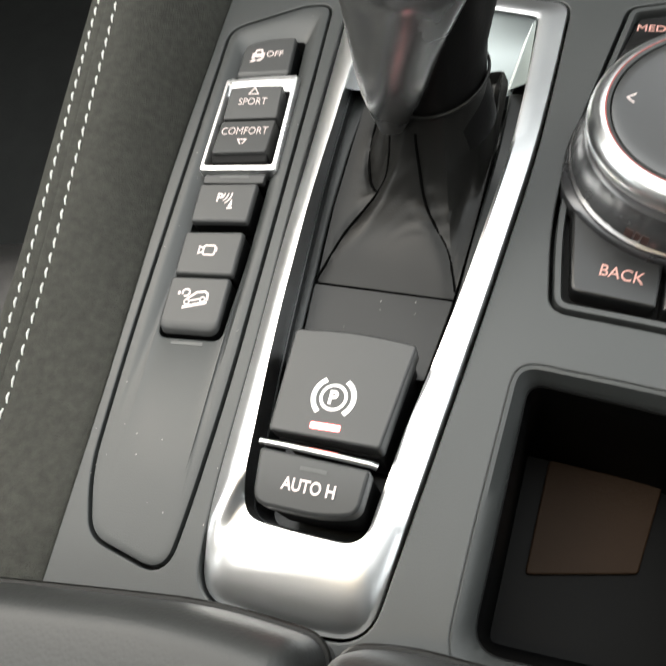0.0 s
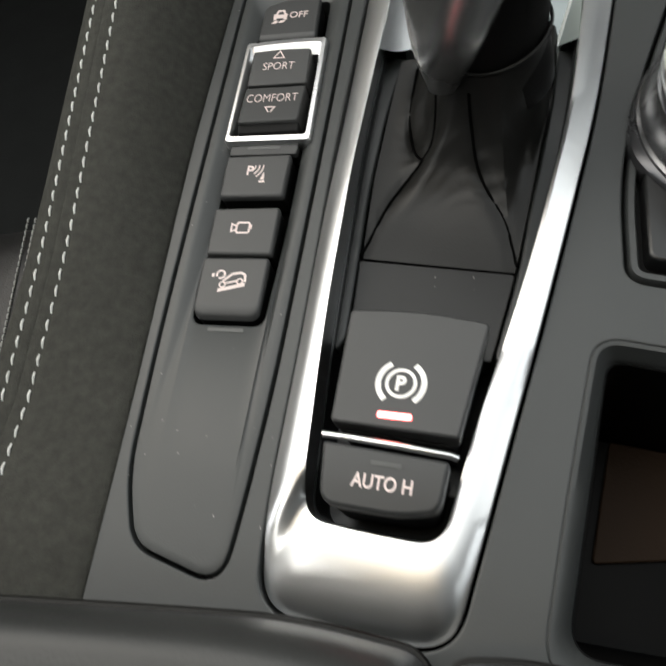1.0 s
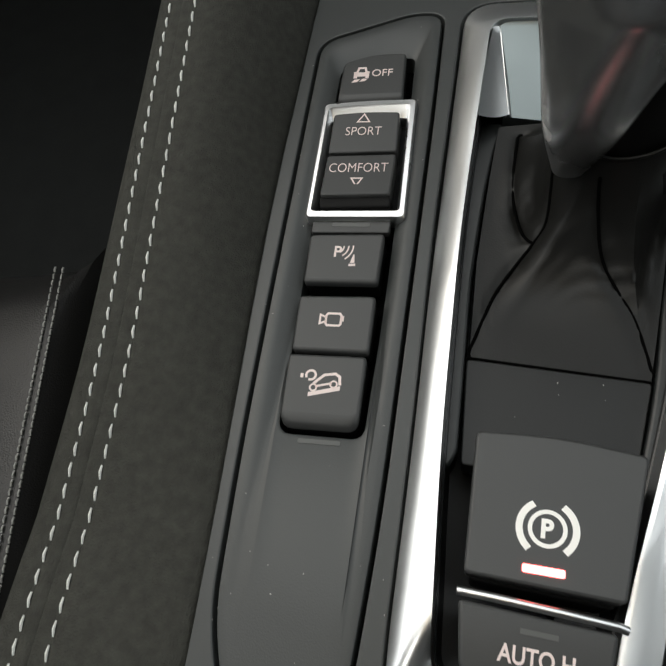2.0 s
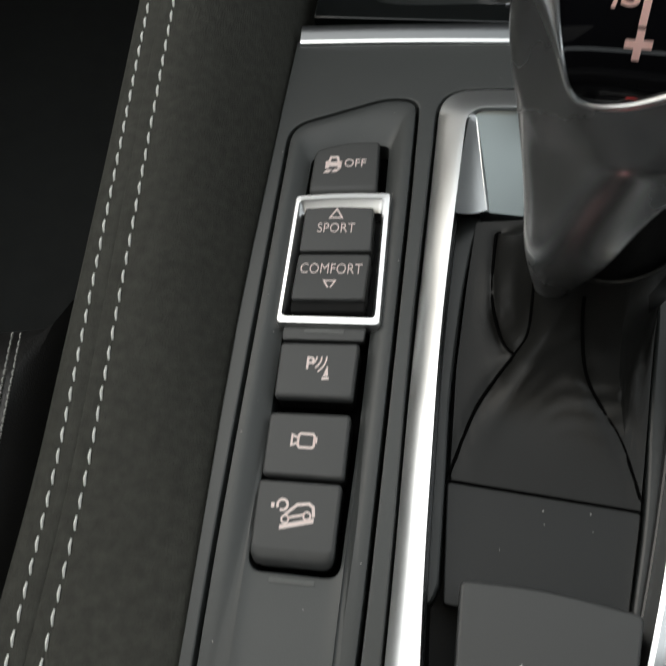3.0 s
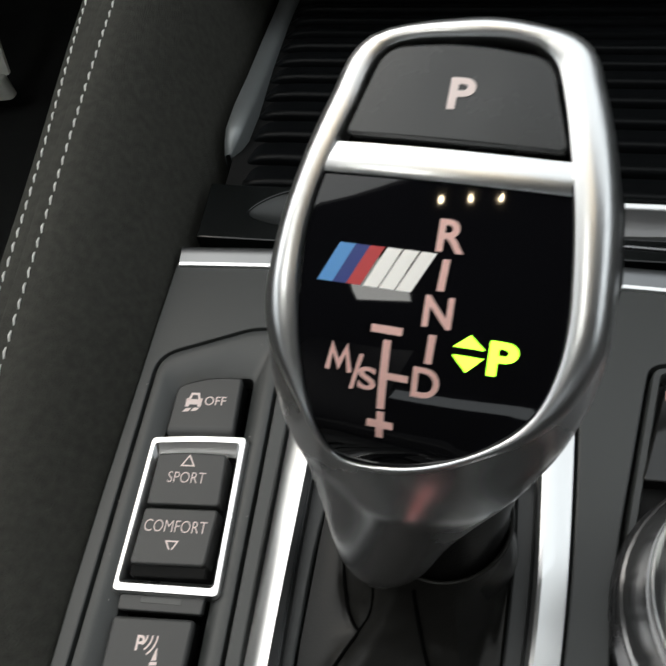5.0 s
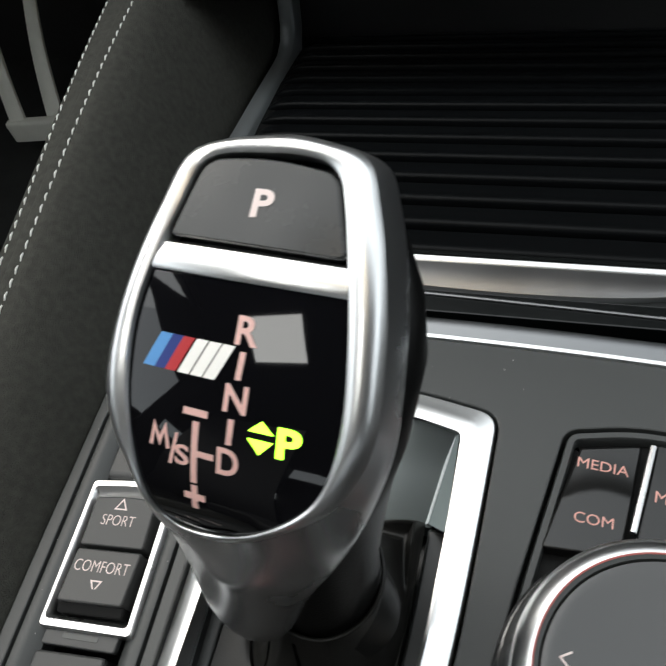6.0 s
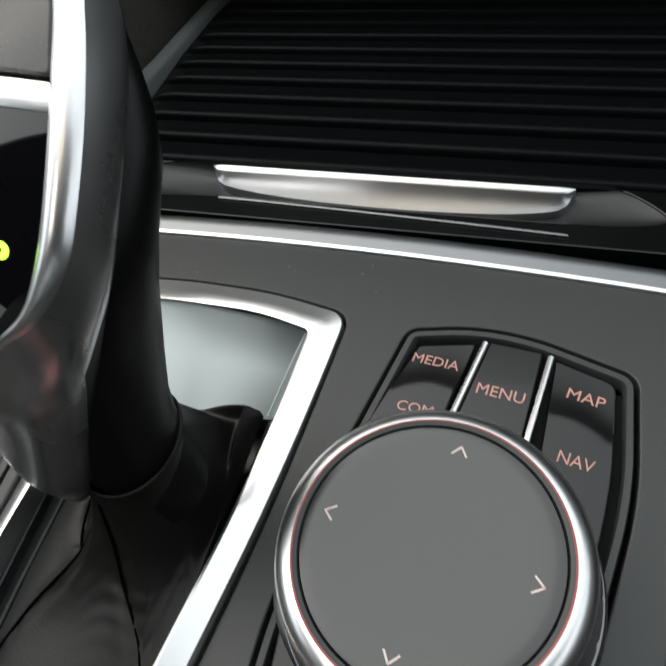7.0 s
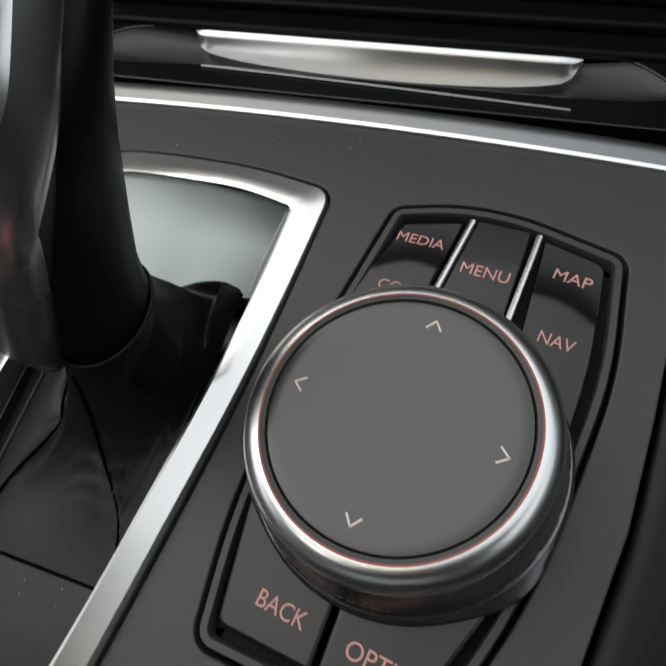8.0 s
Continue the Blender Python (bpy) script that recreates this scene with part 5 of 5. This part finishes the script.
for top_p, low_p, w in (((-345, 540, -100), (-335, 462, -196), 15), ((-382, 520, -84), (-370, 450, -200), 15)):
    a, b = Vector(top_p), Vector(low_p)
    loops = []
    for k in range(9):
        s = k / 8
        p = a.lerp(b, s) + Vector((-6 * math.sin(math.pi * s) * 0.6, 0, 0))
        ww = w * (0.8 + 0.35 * s) / 2
        loops.append([p + Vector((-ww, -1.5, 0)), p + Vector((-ww * 0.7, -3.5, 0)), p + Vector((ww * 0.7, -3.5, 0)), p + Vector((ww, -1.5, 0)), p + Vector((ww, 2, 0)), p + Vector((-ww, 2, 0))])
    part("pedal_arm", loft(loops, True, True, True), ALUMINIUM, pedal)
part("pedal_pad", block(rounded([(-384, 446, 6), (-326, 446, 6), (-326, 458, 4), (-384, 458, 4)], 5), -212, -192, 3), ALUMINIUM, pedal)
# cabin shell, in plan units: mostly unseen, its edges set to shape the light
def slab(name, corners, mat, label, category, thick=(0, 0, 8)):
    lo = [Vector(c) for c in corners]
    bm = loft([lo, [p + Vector(thick) for p in lo]], True, True, True)
    return tagged(part(name, bm, mat), label, category, kind="structure")


slab("floor", [(-560, -1300, -236), (680, -1300, -236), (680, 640, -236), (-560, 640, -236)], CARPET, "dark car carpet", "carpet", (0, 0, -10))
slab("bulkhead", [(-560, 640, -236), (680, 640, -236), (680, 560, 190), (-560, 560, 190)], DOOR_TRIM, "dark footwell bulkhead", "bulkhead", (0, 12, 0))
slab("dashboard_top", [(-560, 240, 235), (680, 240, 235), (680, 900, 275), (-560, 900, 275)], DOOR_TRIM, "dark dashboard top", "dashboard", (0, 0, 20))
# unseen overhang, set low to keep sky light off the far slats
slab("dashboard_overhang", [(-20, 178, 32), (170, 178, 32), (170, 240, 240), (-20, 240, 240)], DOOR_TRIM, "unseen dark overhang of the centre stack, placed to shade the slats", "dashboard", (0, 20, -4))
slab("dashboard_face", [(-8, 262, 60), (680, 262, 60), (680, 300, 200), (-8, 300, 200)], DOOR_TRIM, "dark dashboard face", "dashboard", (0, 10, 0))
slab("door_left", [(-560, -1300, -236), (-560, 640, -236), (-560, 640, 230), (-560, -1300, 230)], DOOR_TRIM, "dark driver's door panel", "car door", (-30, 0, 0))
slab("door_right", [(680, -1300, -236), (680, 640, -236), (680, 640, 215), (680, -1300, 215)], DOOR_TRIM, "dark passenger's door panel", "car door", (30, 0, 0))
for x0, x1, y0, y1 in ((-480, 600, -1300, -363), (-480, 600, -237, -105), (-480, -295, -363, -237), (-134, 600, -363, -237)):
    slab("headliner", [(x0, y0, 560), (x1, y0, 560), (x1, y1, 560), (x0, y1, 560)], HEADLINER, "anthracite fabric headliner round the added glowing panel", "ceiling", (0, 0, 20))
slab("rear_wall", [(-560, -1300, -236), (680, -1300, -236), (680, -1300, 470), (-560, -1300, 470)], DOOR_TRIM, "dark rear bench and shelf", "car interior", (0, -20, 0))
for x, lean in ((-560, 80), (680, -80)):
    for y, w in ((-330, 70), (-860, 80)):
        slab("door_pillar", [(x, y, 60), (x, y - w, 60), (x + lean, y - w, 560), (x + lean, y, 560)], HEADLINER, "dark pillar between the side windows", "pillar", (6 if x < 0 else -6, 0, 0))
    slab("windscreen_pillar", [(x, 760, 120), (x, 700, 120), (x + lean, -210, 560), (x + lean, -170, 560)], HEADLINER, "dark windscreen pillar", "pillar", (30 if x < 0 else -30, 0, 0))
slab("ground", [(-40000, -40000, -640), (40000, -40000, -640), (40000, 40000, -640), (-40000, 40000, -640)], CONCRETE, "grey floor outside the car", "ground", (0, 0, -10))

# unseen sheets added to block side light and trim the window's reflection
for x, lean in ((-560, 80), (680, -80)):
    slab("rear_light_blocker", [(x, -400, 285), (x, -1300, 285), (x + lean, -1300, 560), (x + lean, -400, 560)], HEADLINER, "unseen dark sheet added over the rear side windows to block light", "car interior", (6 if x < 0 else -6, 0, 0))
    slab("side_light_blocker", [(x + lean * 0.5, -60, 440 if x < 0 else 490), (x + lean * 0.5, -400, 440 if x < 0 else 490), (x + lean, -400, 560), (x + lean, -190, 560)], HEADLINER, "unseen dark sheet along the roof's side, narrows the reflected window", "ceiling", (8 if x < 0 else -8, 0, 0))

roof_lamp = holder("roof_lamp", "dark overhead lamp panel with three warm reading lamps", "ceiling lamp")
LX, LY = 15, -138
part("lamp_panel", block(rounded([(LX - 75, LY - 40, 8), (LX + 75, LY - 40, 8), (LX + 75, LY + 22, 8), (LX - 75, LY + 22, 8)], 5), 545, 562, 3), SATIN_BLACK, roof_lamp)
for dx in (-55, 0, 53):
    part("reading_lamp", turned([(5.5, 545.2), (5.0, 543.8), (0.3, 543.4)], (LX + dx, LY - 0.09 * dx), 20, None, True), LED_SPOT, roof_lamp, "warm reading lamp")


# a little dust on the console, flap and pad
rnd = random.Random(7)
bm = bmesh.new()
for k in range(66):
    if k < 50:
        x, y, z = rnd.uniform(-6, 23), rnd.uniform(-88, 60), 0.02
        if 0 < x < 18 and y > -46:
            continue
    elif k < 55:
        x, y, z = rnd.uniform(34, 60), rnd.uniform(-41, -30), 0
        z = -4.96 - 0.05 * (y + 27)
    else:
        x, y, z = rnd.uniform(30, 90), rnd.uniform(52, 64), 0.02
    r, turn = rnd.uniform(0.07, 0.17), rnd.uniform(0, 6.3)
    low = [bm.verts.new((x + r * s * math.cos(turn + a), y + r * s * math.sin(turn + a), z)) for a, s in ((0, 1.5), (1.6, 0.6), (3.1, 1.3), (4.7, 0.6))]
    tip = bm.verts.new((x, y, z + 0.08))
    for i in range(4):
        bm.faces.new((low[i], low[(i + 1) % 4], tip))
tagged(part("dust", bm, DUST), "pale dust specks on the console and leather", "dust", kind="stuff")

# added glowing panel: gives the display its bright rectangular reflection, no known roof part
light_panel = holder("added_light_panel", "glowing square panel added in the headliner for the bright patch reflected in the display", "ceiling light")
part("diffuser", block(rounded([(-297, -365, 3), (-132, -365, 3), (-132, -235, 3), (-297, -235, 3)], 4), 568, 576, 2), PANEL_LIGHT, light_panel, "glowing white diffuser")
